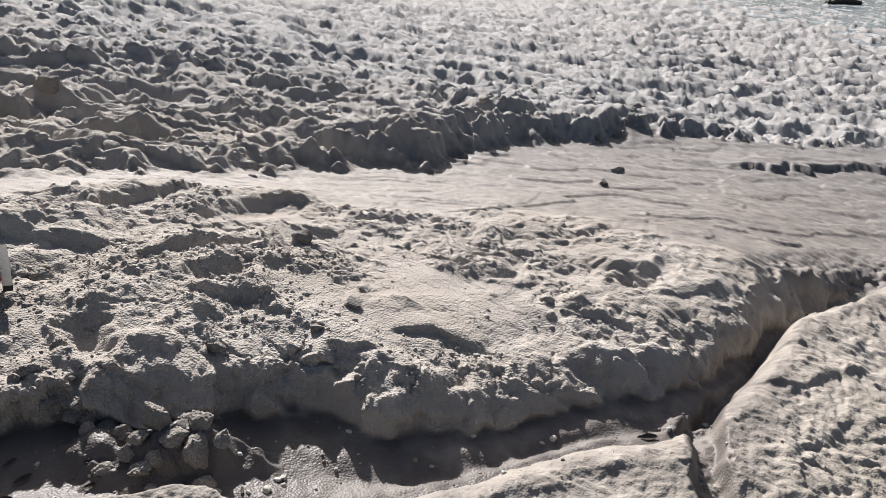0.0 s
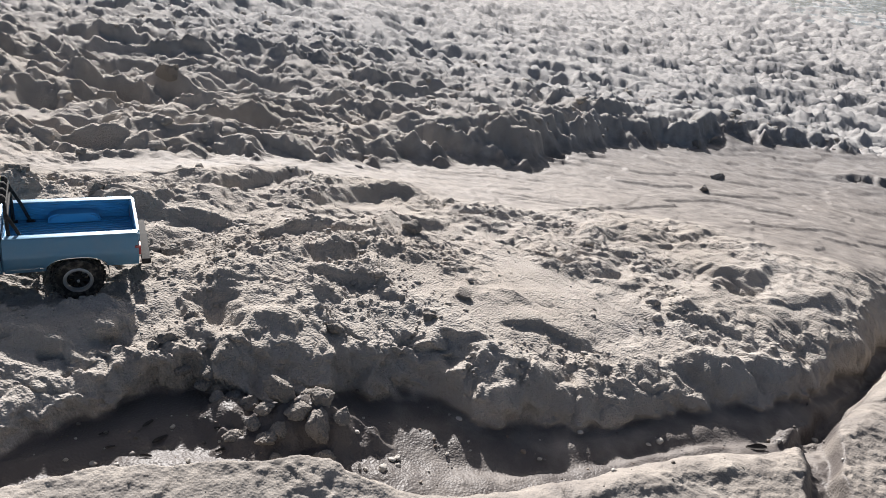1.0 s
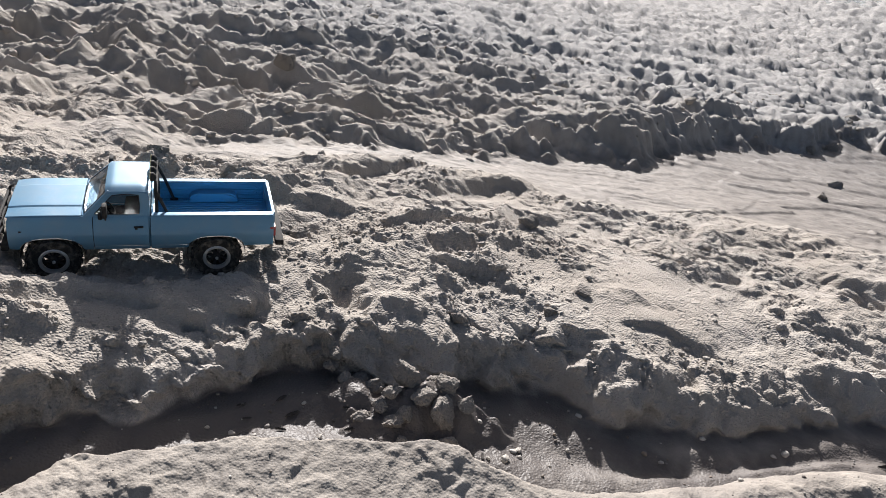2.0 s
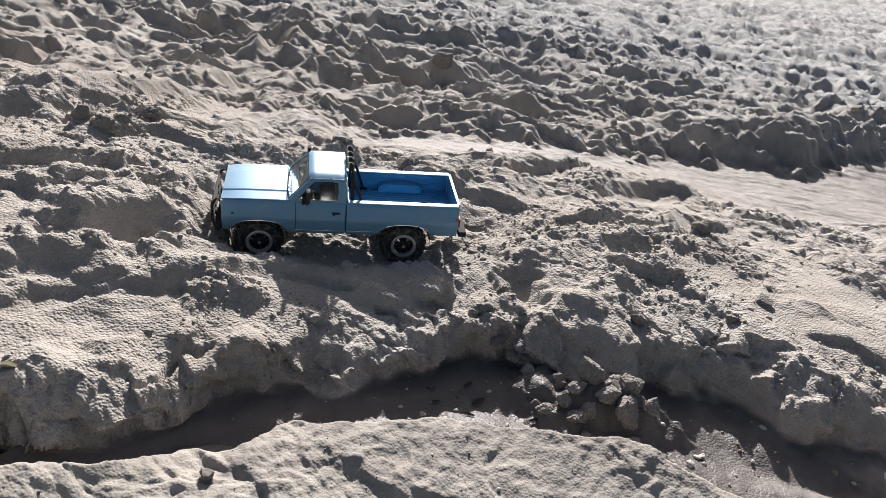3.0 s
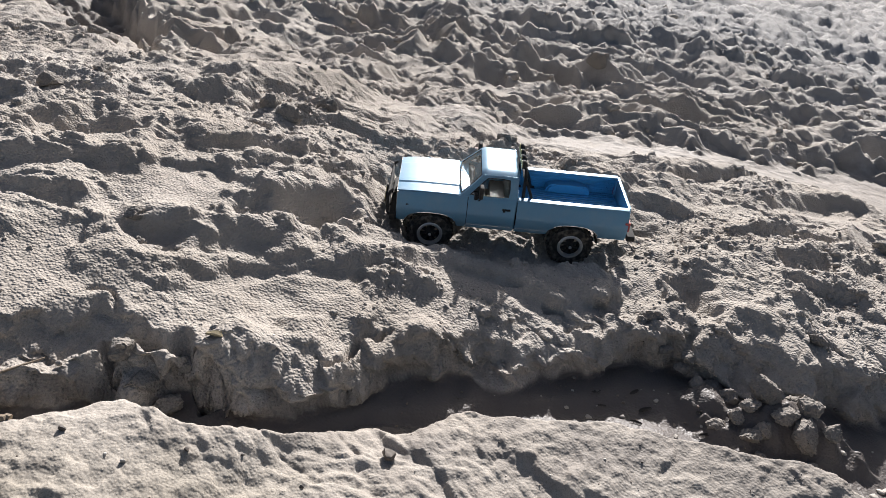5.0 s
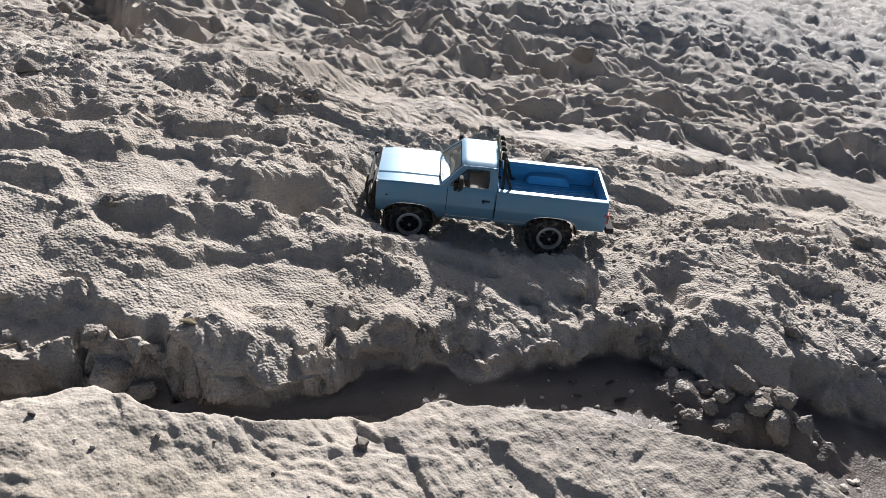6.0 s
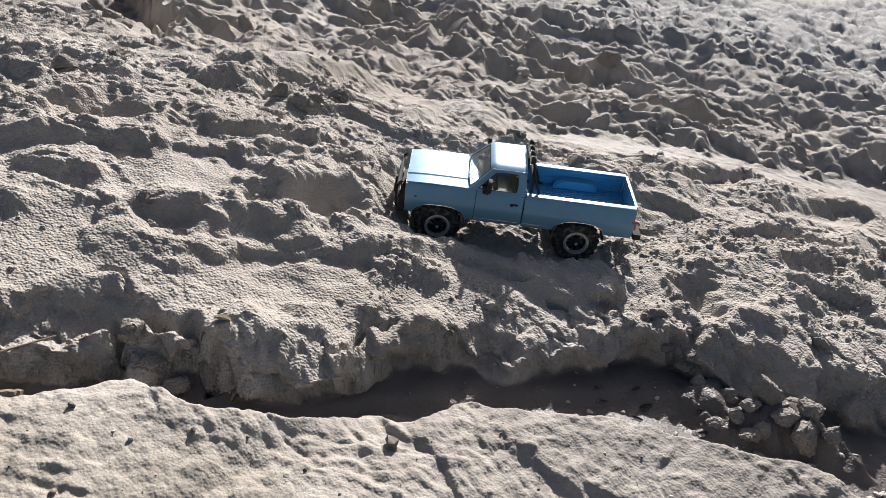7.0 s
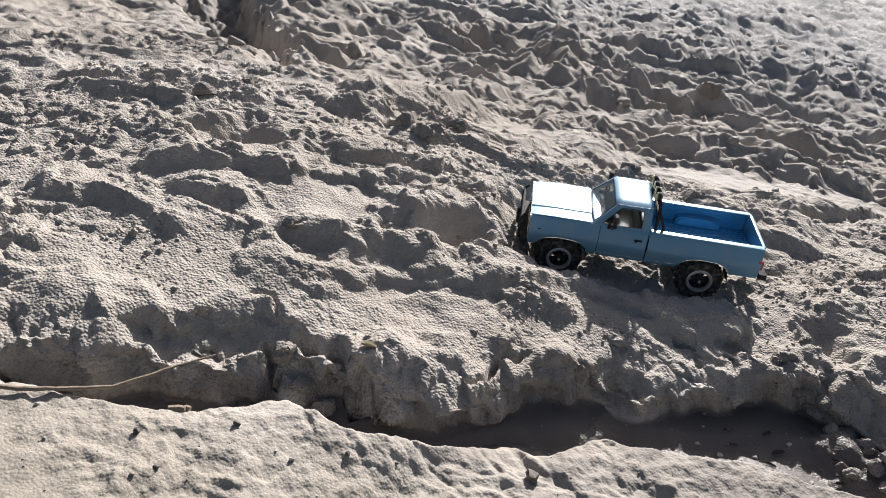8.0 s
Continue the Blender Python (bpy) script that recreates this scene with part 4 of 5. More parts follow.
def make_truck():
    truck = new("pickup_truck")
    # --- lower body panels
    for sgn in (1, -1):
        def hood_edge(x):
            return 0.167 - 0.004 * max(0, (x - 0.15) / 0.082) ** 2
        fender = part("front_fender", side_panel(0.0805, FRONT, sgn, hood_edge), BLUE, truck)
        part("arch_trim", arch_trim(HALF, sgn), CHROME, fender, "thin chrome wheel-arch trim")
        bm = box(bmesh.new(), (0.206, sgn * 0.0975 - 0.003, 0.112), (0.2125, sgn * 0.0975 + 0.0014, 0.132), 0.001)
        part("side_marker", bm, BLACK, fender)
        bm = box(bmesh.new(), (0.088, sgn * 0.0973 - 0.0004, 0.131), (0.108, sgn * 0.0973 + 0.0008, 0.1345), 0.0004)
        part("badge", bm, CHROME, fender)
        door = part("door", side_panel(SEAM + 0.002, 0.079, sgn), BLUE, truck)
        bm = box(bmesh.new(), (-0.014, sgn * 0.0972 - 0.001, 0.1385), (0.004, sgn * 0.0972 + 0.004, 0.1425), 0.0012)
        box(bm, (-0.003, sgn * 0.0972 - 0.001, 0.1335), (0.002, sgn * 0.0972 + 0.003, 0.138), 0.001)
        part("door_handle", bm, BLACK, door, "black door handle")
        bm = box(bmesh.new(), (0.050, sgn * 0.116 - 0.010, 0.184), (0.059, sgn * 0.116 + 0.010, 0.222), 0.004)
        box(bm, (0.061, sgn * 0.106 - 0.006, 0.172), (0.068, sgn * 0.106 + 0.006, 0.190), 0.003)
        tube(bm, [(0.064, sgn * 0.090, 0.160), (0.060, sgn * 0.104, 0.174), (0.056, sgn * 0.114, 0.194)], 0.0024, 8)
        tube(bm, [(0.056, sgn * 0.091, 0.158), (0.055, sgn * 0.106, 0.172), (0.0555, sgn * 0.115, 0.188)], 0.0018, 8)
        part("wing_mirror", bm, BLACK, door, "black double wing mirror")
        bm = tube(bmesh.new(), [(x, sgn * (side_y(0.083) + 0.0008), 0.083) for x in (SEAM + 0.003, 0.02, 0.078)], 0.0017, 6)
        part("sill_trim", bm, CHROME, door)
        bm = bmesh.new()
        tube(bm, [(x, sgn * (side_y(0.083) + 0.0008), 0.083) for x in (-HALF + ARCH + 0.001, -0.06, SEAM - 0.004)], 0.0017, 6)
        bed_side = part("bed_side", side_panel(REAR + 0.004, SEAM - 0.002, sgn), BLUE, truck)
        part("sill_trim", bm, CHROME, bed_side)
        part("arch_trim", arch_trim(-HALF, sgn), CHROME, bed_side, "thin chrome wheel-arch trim")
        for jx in (0.0797, SEAM):
            part("door_jamb", box(bmesh.new(), (jx - 0.004, sgn * 0.0865 - 0.003, 0.073), (jx + 0.004, sgn * 0.0865 + 0.0005, 0.163)), BLACK, truck)
        # rail and inner wall of the bed
        bm = box(bmesh.new(), (REAR + 0.004, sgn * 0.082 - 0.0065, 0.1655), (SEAM - 0.003, sgn * 0.082 + 0.0085, 0.1705), 0.0018)
        part("bed_rail", bm, BLUE, truck)
        bm = box(bmesh.new(), (REAR + 0.008, sgn * 0.079 - 0.001, 0.112), (SEAM - 0.003, sgn * 0.079 + 0.001, 0.166))
        for k in range(5):
            box(bm, (REAR + 0.010, sgn * 0.0775 - 0.0008, 0.121 + 0.0085 * k), (SEAM - 0.005, sgn * 0.0775 + 0.0008, 0.1245 + 0.0085 * k), 0.0006)
        part("bed_wall", bm, BED_SHADE_BLUE, truck)
        bm = bmesh.new()
        prof = []
        for k in range(13):
            a = math.pi * k / 12
            prof.append((-HALF + 0.052 * math.copysign(abs(math.cos(a)) ** 0.55, math.cos(a)), 0.1125 + 0.031 * math.sin(a) ** 0.6))
        slab(bm, [(x, sgn * 0.0785, z) for x, z in prof], 0.027, (0, sgn, 0))
        bmesh.ops.bevel(bm, geom=[e for e in bm.edges if abs(e.verts[0].co.y - e.verts[1].co.y) < 1e-5 and abs(e.verts[0].co.y) < 0.06], offset=0.004, segments=2, affect="EDGES")
        part("wheel_well", bm, BED_SHADE_BLUE, truck)
        bm = box(bmesh.new(), (REAR - 0.001, sgn * 0.088 - 0.009, 0.108), (REAR + 0.011, sgn * 0.088 + 0.0118, 0.136), 0.0016)
        part("tail_light", bm, RED, truck, "red tail light")
        # inner arch liner
        for wx in (HALF, -HALF):
            bm = bmesh.new()
            pts = [(wx + (ARCH + 0.002) * math.cos(math.pi * k / 14), WHEEL_Z + 0.006 + (ARCH + 0.002) * math.sin(math.pi * k / 14)) for k in range(15)]
            shell(bm, [[(x, sgn * 0.045, min(z, 0.108)) for x, z in pts], [(x, sgn * 0.0935, min(z, 0.108)) for x, z in pts]], 0.001)
            part("arch_liner", bm, BLACK, truck)
    # --- bonnet: crowned, with a raised middle and two creases, gap lines at its sides
    grid = []
    for k in range(17):
        x = 0.1005 + (FRONT + 0.001 - 0.1005) * k / 16
        f = (x - 0.1) / 0.13
        row = []
        for y in (-0.0885, -0.0870, -0.070, -0.052, -0.047, -0.030, -0.0012, 0, 0.0012, 0.030, 0.047, 0.052, 0.070, 0.0870, 0.0885):
            z = 0.1685 + 0.0035 * (1 - (y / 0.09) ** 2) + (0.0022 if abs(y) < 0.05 else 0) - (0.0009 if abs(y) < 0.0013 else 0)
            z -= 0.0045 * max(0, (f - 0.55) / 0.45) ** 2 + (0.0012 if abs(y) > 0.088 else 0)
            row.append((x, y * (1 - 0.05 * max(0, (x - 0.19) / 0.045) ** 2), z))
        grid.append(row)
    part("bonnet", shell(bmesh.new(), grid, 0.002, -1), BLUE, truck, "pale blue bonnet with a raised centre", 18)
    bm = box(bmesh.new(), (0.0785, -0.084, 0.160), (0.1005, 0.084, 0.1685), 0.002)
    for k in range(9):
        box(bm, (0.090, -0.06 + 0.0135 * k, 0.168), (0.098, -0.051 + 0.0135 * k, 0.1693))
    part("cowl", bm, BLUE, truck)
    # --- cab: pillars, roof, rear wall
    base_y, top_y, zb, zr = 0.0885, 0.0735, 0.167, 0.232
    x_wb, x_wt, x_rt, x_rb = 0.0965, 0.0500, -0.0215, -0.0240
    grid = []
    for k in range(13):
        f = k / 12
        x = x_wt + 0.004 + (x_rt - 0.003 - x_wt - 0.004) * f
        row = []
        for j in range(13):
            y = -1 + 2 * j / 12
            edge = max(0, (abs(y) - 0.72) / 0.28)
            end = max(0, (0.14 - f) / 0.14, (f - 0.88) / 0.12)
            row.append((x, y * (top_y + 0.0015), zr + 0.0075 * (1 - y * y * 0.4) - 0.0085 * edge ** 2 - 0.0055 * end ** 2))
        grid.append(row)
    part("roof", shell(bmesh.new(), grid, 0.0022), BLUE, truck, "pale blue cab roof")
    for sgn in (1, -1):
        def at(x, z):
            f = (z - zb) / (zr - zb)
            return (x, sgn * (base_y + (top_y - base_y) * f), z)
        n = (0, sgn, 0.22)
        outer = [at(x_wb, zb), at(0.066, zb - 0.001), at(0.03, zb - 0.001), at(0.0, zb - 0.001), at(x_rb, zb), at(x_rb + 0.0005, 0.195), at(x_rt, zr), at(0.0, zr + 0.0005), at(0.03, zr + 0.0005), at(x_wt, zr)]
        inner = [at(0.0775, zb + 0.006), at(0.062, zb + 0.005), at(0.035, zb + 0.005), at(0.010, zb + 0.005), at(-0.0075, zb + 0.0065), at(-0.009, 0.195), at(-0.0075, zr - 0.0095), at(0.008, zr - 0.0075), at(0.026, zr - 0.0075), at(0.0425, zr - 0.0095)]
        frame_part = part("cab_side", ring(bmesh.new(), outer, inner, 0.003, n), BLUE, truck)
        seal_out = [tuple(Vector(p) + Vector((0, sgn * 0.0006, 0))) for p in inner]
        mid = sum((Vector(p) for p in inner), Vector()) / len(inner)
        seal_in = [tuple(mid + (Vector(p) - mid) * 0.945 + Vector((0, sgn * 0.0006, 0))) for p in inner]
        part("window_seal", ring(bmesh.new(), seal_out, seal_in, 0.0022, n), BLACK, frame_part)
        pane = part("window", slab(bmesh.new(), [tuple(Vector(p) - Vector((0, sgn * 0.0006, 0))) for p in seal_in], 0.0008, n), GLASS, frame_part, "clear side window", 0)
        pane.visible_shadow = False
        bm = box(bmesh.new(), (0.0575, sgn * 0.0838 - 0.0008, 0.172), (0.0595, sgn * 0.0838 + 0.0008, 0.197), 0, Matrix.Translation((0, 0, 0)))
        part("vent_bar", bm, BLACK, frame_part)
    # windscreen frame and pane
    def screen(y, f, push=0.0):
        x = x_wb + (x_wt - x_wb) * f
        return (x + push + 0.006 * (1 - (y / 0.09) ** 2) * (1 - f), y * (base_y + (top_y - base_y) * f) / 0.0885, zb + 0.001 + (zr - zb) * f + push)
    outer = [screen(y, 0) for y in (-0.0885, -0.045, 0, 0.045, 0.0885)] + [screen(0.0885, 0.5)] + [screen(y, 1.0) for y in (0.0885, 0.045, 0, -0.045, -0.0885)] + [screen(-0.0885, 0.5)]
    inner = [screen(y, 0.07) for y in (-0.0815, -0.042, 0, 0.042, 0.0815)] + [screen(0.081, 0.5)] + [screen(y, 0.9) for y in (0.079, 0.042, 0, -0.042, -0.079)] + [screen(-0.081, 0.5)]
    wf = part("windscreen_frame", ring(bmesh.new(), outer, inner, 0.003, (0.75, 0, 0.5)), BLUE, truck)
    seal_in = [tuple(Vector(p) * 0.97 + Vector((0.0735, 0, 0.2)) * 0.03) for p in inner]
    part("windscreen_seal", ring(bmesh.new(), [tuple(Vector(p) + Vector((0.0007, 0, 0.0005))) for p in inner], [tuple(Vector(p) + Vector((0.0007, 0, 0.0005))) for p in seal_in], 0.002, (0.75, 0, 0.5)), BLACK, wf)
    pane = part("windscreen", slab(bmesh.new(), seal_in, 0.0008, (0.75, 0, 0.5)), GLASS, wf, "clear raked windscreen", 0)
    pane.visible_shadow = False
    for y0 in (-0.05, 0.02):
        part("wiper", tube(bmesh.new(), [screen(y0, 0.02, 0.002), screen(y0 + 0.018, 0.16, 0.0022), screen(y0 + 0.046, 0.22, 0.0022)], 0.0009, 6), BLACK, wf)
    outer = [(x_rb, -0.0885, zb - 0.001), (x_rb, 0.0885, zb - 0.001), (x_rt, 0.0735, zr), (x_rt, -0.0735, zr)]
    inner = [(x_rb + 0.0003, -0.068, zb + 0.014), (x_rb + 0.0003, 0.068, zb + 0.014), (x_rt, 0.060, zr - 0.012), (x_rt, -0.060, zr - 0.012)]
    cr = part("cab_rear", ring(bmesh.new(), outer, inner, -0.003, (-1, 0, 0)), BLUE, truck)
    pane = part("rear_window", slab(bmesh.new(), inner, -0.0008, (-1, 0, 0)), GLASS, cr, "", 0)
    pane.visible_shadow = False
    bm = box(bmesh.new(), (SEAM - 0.001, -0.0905, 0.074), (SEAM + 0.002, 0.0905, 0.167))
    part("cab_back_wall", bm, BLUE, truck)
    # cab inside
    bm = box(bmesh.new(), (-0.02, -0.085, 0.078), (0.09, 0.085, 0.084))
    part("cab_floor", bm, GREY, truck)
    bm = box(bmesh.new(), (-0.018, -0.078, 0.100), (0.028, 0.078, 0.122), 0.006)
    box(bm, (-0.020, -0.078, 0.118), (-0.006, 0.078, 0.176), 0.005)
    part("bench_seat", bm, material("seat_vinyl", (0.05, 0.047, 0.047), 0.7), truck, "grey bench seat")
    bm = box(bmesh.new(), (0.066, -0.083, 0.130), (0.090, 0.083, 0.164), 0.006)
    part("dashboard", bm, GREY, truck)
    bm = bmesh.new()
    wheel_m = Matrix.Translation((0.050, 0.038, 0.158)) @ Matrix.Rotation(radians(-62), 4, "Y") @ Matrix.Rotation(radians(90), 4, "X")
    lathe(bm, [(0.0165 + 0.0014 * math.cos(2 * math.pi * k / 8), 0.0014 * math.sin(2 * math.pi * k / 8)) for k in range(8)], 24, wheel_m, closed=True)
    tube(bm, [(0.050, 0.038, 0.158), (0.070, 0.038, 0.149)], 0.002, 6)
    part("steering_wheel", bm, BLACK, truck)
    # --- bed floor with ribs, front wall, tailgate
    bm = box(bmesh.new(), (REAR + 0.006, -0.0795, 0.108), (SEAM - 0.003, 0.0795, 0.1115))
    ribs = []
    for k in range(14):
        y = -0.072 + 0.144 * k / 13
        ribs.append(box(bmesh.new(), (REAR + 0.010, y - 0.0028, 0.1113), (SEAM - 0.006, y + 0.0028, 0.1142), 0.0009))
    bed_floor = part("bed_floor", bm, BED_SHADE_BLUE, truck, "ribbed blue bed floor")
    for rib in ribs:
        part("rib", rib, BED_SHADE_BLUE, bed_floor)
    bm = box(bmesh.new(), (SEAM - 0.0055, -0.0795, 0.110), (SEAM - 0.0025, 0.0795, 0.1705), 0.001)
    for k in range(4):
        box(bm, (SEAM - 0.0075, -0.074, 0.122 + 0.011 * k), (SEAM - 0.0055, 0.074, 0.126 + 0.011 * k), 0.0007)
    part("bed_front_wall", bm, BED_SHADE_BLUE, truck)
    bm = box(bmesh.new(), (REAR, -0.0795, 0.098), (REAR + 0.0065, 0.0795, 0.1705), 0.0016)
    tail = part("tailgate", bm, BLUE, truck, "closed pale blue tailgate")
    bm = box(bmesh.new(), (REAR - 0.0012, -0.070, 0.118), (REAR + 0.001, 0.070, 0.152), 0.0012)
    part("tailgate_panel", bm, BLUE, tail)
    bm = box(bmesh.new(), (REAR - 0.002, -0.016, 0.158), (REAR + 0.001, 0.016, 0.164), 0.001)
    part("tailgate_handle", bm, BLACK, tail)
    for sgn in (1, -1):
        bm = tube(bmesh.new(), [(REAR + 0.010, sgn * 0.0755, 0.160), (REAR + 0.022, sgn * 0.0735, 0.146), (REAR + 0.034, sgn * 0.0755, 0.158)], 0.0016, 6)
        tube(bm, [(REAR + 0.014, sgn * 0.0745, 0.138), (REAR + 0.020, sgn * 0.072, 0.128), (REAR + 0.030, sgn * 0.0745, 0.136)], 0.0016, 6)
        part("tie_down", bm, BED_SHADE_BLUE, truck)
        bm = box(bmesh.new(), (REAR + 0.003, sgn * 0.0795 - 0.004, 0.078), (REAR + 0.010, sgn * 0.0795 + 0.0115, 0.167), 0.002)
        part("bed_corner", bm, BLUE, truck)
    bm = box(bmesh.new(), (REAR - 0.020, -0.092, 0.070), (REAR - 0.002, 0.092, 0.088), 0.003)
    box(bm, (REAR - 0.021, -0.030, 0.074), (REAR - 0.018, 0.030, 0.086), 0.001)
    part("rear_bumper", bm, BLACK, truck, "black step rear bumper")
    # --- nose: grille, lamps, bumper, bull bar
    bm = box(bmesh.new(), (FRONT - 0.006, -0.086, 0.098), (FRONT - 0.001, 0.086, 0.163), 0.001)
    grille = part("grille", bm, BLACK, truck, "black grille")
    bm = ring(bmesh.new(), [(FRONT + 0.002, y, z) for y, z in ((-0.088, 0.096), (0.088, 0.096), (0.088, 0.164), (-0.088, 0.164))], [(FRONT + 0.002, y, z) for y, z in ((-0.083, 0.101), (0.083, 0.101), (0.083, 0.159), (-0.083, 0.159))], 0.004, (1, 0, 0))
    part("grille_frame", bm, CHROME, grille)
    bm = bmesh.new()
    for k in range(7):
        box(bm, (FRONT - 0.001, -0.052, 0.106 + 0.0078 * k), (FRONT + 0.0005, 0.052, 0.1085 + 0.0078 * k))
    part("grille_bars", bm, BLACK, grille)
    for sgn in (1, -1):
        bm = box(bmesh.new(), (FRONT - 0.001, sgn * 0.068 - 0.0125, 0.122), (FRONT + 0.0025, sgn * 0.068 + 0.0125, 0.150), 0.002)
        part("headlight", bm, LENS, truck, "clear square headlight")
        bm = box(bmesh.new(), (FRONT - 0.001, sgn * 0.068 - 0.0125, 0.104), (FRONT + 0.002, sgn * 0.068 + 0.0125, 0.116), 0.001)
        part("indicator", bm, AMBER, truck)
    bm = box(bmesh.new(), (FRONT + 0.002, -0.095, 0.070), (FRONT + 0.016, 0.095, 0.090), 0.004)
    part("front_bumper", bm, BLACK, truck, "black front bumper")
    bm = bmesh.new()
    for y in (-0.078, 0.078):
        tube(bm, [(FRONT + 0.016, y, 0.075), (FRONT + 0.021, y, 0.085), (FRONT + 0.021, y * 0.99, 0.135), (FRONT + 0.016, y * 0.96, 0.152), (FRONT + 0.010, y * 0.92, 0.157)], 0.0032, 8)
    for y in (-0.032, 0.032):
        tube(bm, [(FRONT + 0.016, y, 0.075), (FRONT + 0.021, y, 0.085), (FRONT + 0.021, y, 0.140), (FRONT + 0.019, y, 0.146)], 0.0032, 8)
    for z in (0.102, 0.124, 0.146):
        tube(bm, [(FRONT + 0.020 - (0.001 if z > 0.14 else 0), y, z) for y in (-0.078, -0.04, 0, 0.04, 0.078)], 0.003, 8)
    bull = part("bull_bar", bm, BLACK, truck, "black tubular bull bar")
    for y in (-0.016, 0.016):
        m = Matrix.Translation((FRONT + 0.026, y, 0.096)) @ Matrix.Rotation(radians(-90), 4, "Z")
        bm = lathe(bmesh.new(), [(0.006, -0.006), (0.0105, -0.002), (0.0105, 0.004)], 18, m)
        lamp = part("spot_lamp", bm, BLACK, bull)
        part("lens", lathe(bmesh.new(), [(0.0098, 0.0036), (0.0098, 0.0048), (0.006, 0.006)], 18, m), AMBER, lamp, "yellow lens cover")
    # --- roll bar with four lamps behind the cab
    bm = bmesh.new()
    for sgn in (1, -1):
        tube(bm, [(SEAM - 0.014, sgn * 0.070, 0.113), (SEAM - 0.014, sgn * 0.070, 0.170), (SEAM - 0.013, sgn * 0.066, 0.232), (SEAM - 0.013, sgn * 0.060, 0.243), (SEAM - 0.013, sgn * 0.050, 0.2465)], 0.0036, 10)
        tube(bm, [(SEAM - 0.013, sgn * 0.0665, 0.228), (SEAM - 0.030, sgn * 0.068, 0.176), (SEAM - 0.046, sgn * 0.070, 0.113)], 0.0034, 10)
        box(bm, (SEAM - 0.055, sgn * 0.070 - 0.006, 0.1125), (SEAM - 0.038, sgn * 0.070 + 0.006, 0.1155), 0.001)
        box(bm, (SEAM - 0.022, sgn * 0.070 - 0.006, 0.1125), (SEAM - 0.008, sgn * 0.070 + 0.006, 0.1155), 0.001)
    tube(bm, [(SEAM - 0.013, y, 0.2465) for y in (-0.052, -0.02, 0.02, 0.052)], 0.0036, 10)
    tube(bm, [(SEAM - 0.014, y, 0.214) for y in (-0.067, 0, 0.067)], 0.0028, 8)
    bar = part("roll_bar", bm, BLACK, truck, "black tubular roll bar")
    for y in (-0.045, -0.015, 0.015, 0.045):
        m = Matrix.Translation((SEAM - 0.009, y, 0.2575)) @ Matrix.Rotation(radians(-90), 4, "Z")
        bm = lathe(bmesh.new(), [(0.004, -0.006), (0.0095, -0.001), (0.0098, 0.005)], 18, m)
        tube(bm, [(SEAM - 0.011, y, 0.248), (SEAM - 0.010, y, 0.252)], 0.0022, 6)
        lamp = part("spot_lamp", bm, BLACK, bar)
        part("lens", lathe(bmesh.new(), [(0.0092, 0.0046), (0.0092, 0.0058), (0.005, 0.0072)], 18, m), AMBER, lamp, "yellow lens cover")
    # the shell sits low and narrow over its wheels
    for ob in truck.children_recursive:
        co = np.empty(len(ob.data.vertices) * 3)
        ob.data.vertices.foreach_get("co", co)
        co = co.reshape(-1, 3)
        if ob.name.startswith(("spot_lamp", "lens")):
            mid = (co[:, 2].max() + co[:, 2].min()) / 2
            co[:, 2] += (0.07 + (mid - 0.07) * 0.755) - mid
        else:
            co[:, 2] = np.where(co[:, 2] > 0.07, 0.07 + (co[:, 2] - 0.07) * 0.755, co[:, 2])
        co[:, 1] *= 0.95
        ob.data.vertices.foreach_set("co", co.ravel())
        ob.data.update()
    # --- chassis and axles
    bm = bmesh.new()
    for y in (-0.036, 0.036):
        box(bm, (-0.262, y - 0.004, 0.070), (0.225, y + 0.004, 0.084), 0.001)
    for x in (-0.25, -0.10, 0.06, 0.21):
        box(bm, (x - 0.005, -0.036, 0.072), (x + 0.005, 0.036, 0.080))
    box(bm, (-0.035, -0.030, 0.050), (0.045, 0.030, 0.074), 0.004)
    part("chassis", bm, BLACK, truck, "black ladder chassis")
    for x in (HALF, -HALF):
        bm = tube(bmesh.new(), [(x, -0.068, WHEEL_Z), (x, -0.03, WHEEL_Z), (x, 0.03, WHEEL_Z), (x, 0.068, WHEEL_Z)], 0.0065, 12)
        lathe(bm, [(0.006, -0.014), (0.014, -0.009), (0.015, 0.004), (0.007, 0.013)], 14, Matrix.Translation((x, 0.012, WHEEL_Z)))
        axle = part("axle", bm, BLACK, truck)
        for sgn in (1, -1):
            bm = tube(bmesh.new(), [(x - 0.010, sgn * 0.050, WHEEL_Z + 0.006), (x - 0.014, sgn * 0.048, 0.092)], 0.0045, 10)
            for k in range(6):
                f = k / 5
                lathe(bm, [(0.0065, -0.0008), (0.0065, 0.0008)], 12, Matrix.Translation((x - 0.0105 - 0.0035 * f, sgn * (0.0498 - 0.0018 * f), WHEEL_Z + 0.012 + 0.032 * f)) @ Matrix.Rotation(radians(90), 4, "X"))
            part("shock", bm, METAL, axle)
            bm = tube(bmesh.new(), [(x, sgn * 0.052, WHEEL_Z - 0.004), (x + (-0.115 if x > 0 else 0.115), sgn * 0.033, 0.062)], 0.0026, 8)
            part("link_bar", bm, METAL, axle)
    for sgn in (1, -1):
        first = make_wheel(sgn)
        first.parent = truck
        first.location = (HALF, sgn * 0.0815, WHEEL_Z)
        first.rotation_euler = (0, 0.2, radians(4))
        second = copy_thing(first, Matrix.Translation((-HALF, sgn * 0.0815, WHEEL_Z)) @ Matrix.Rotation(0.5, 4, "Y"))
        second.parent = truck
    return truck


truck = make_truck()
tagged(truck, "pale blue metallic scale-model pickup truck standing in sand", "model truck")
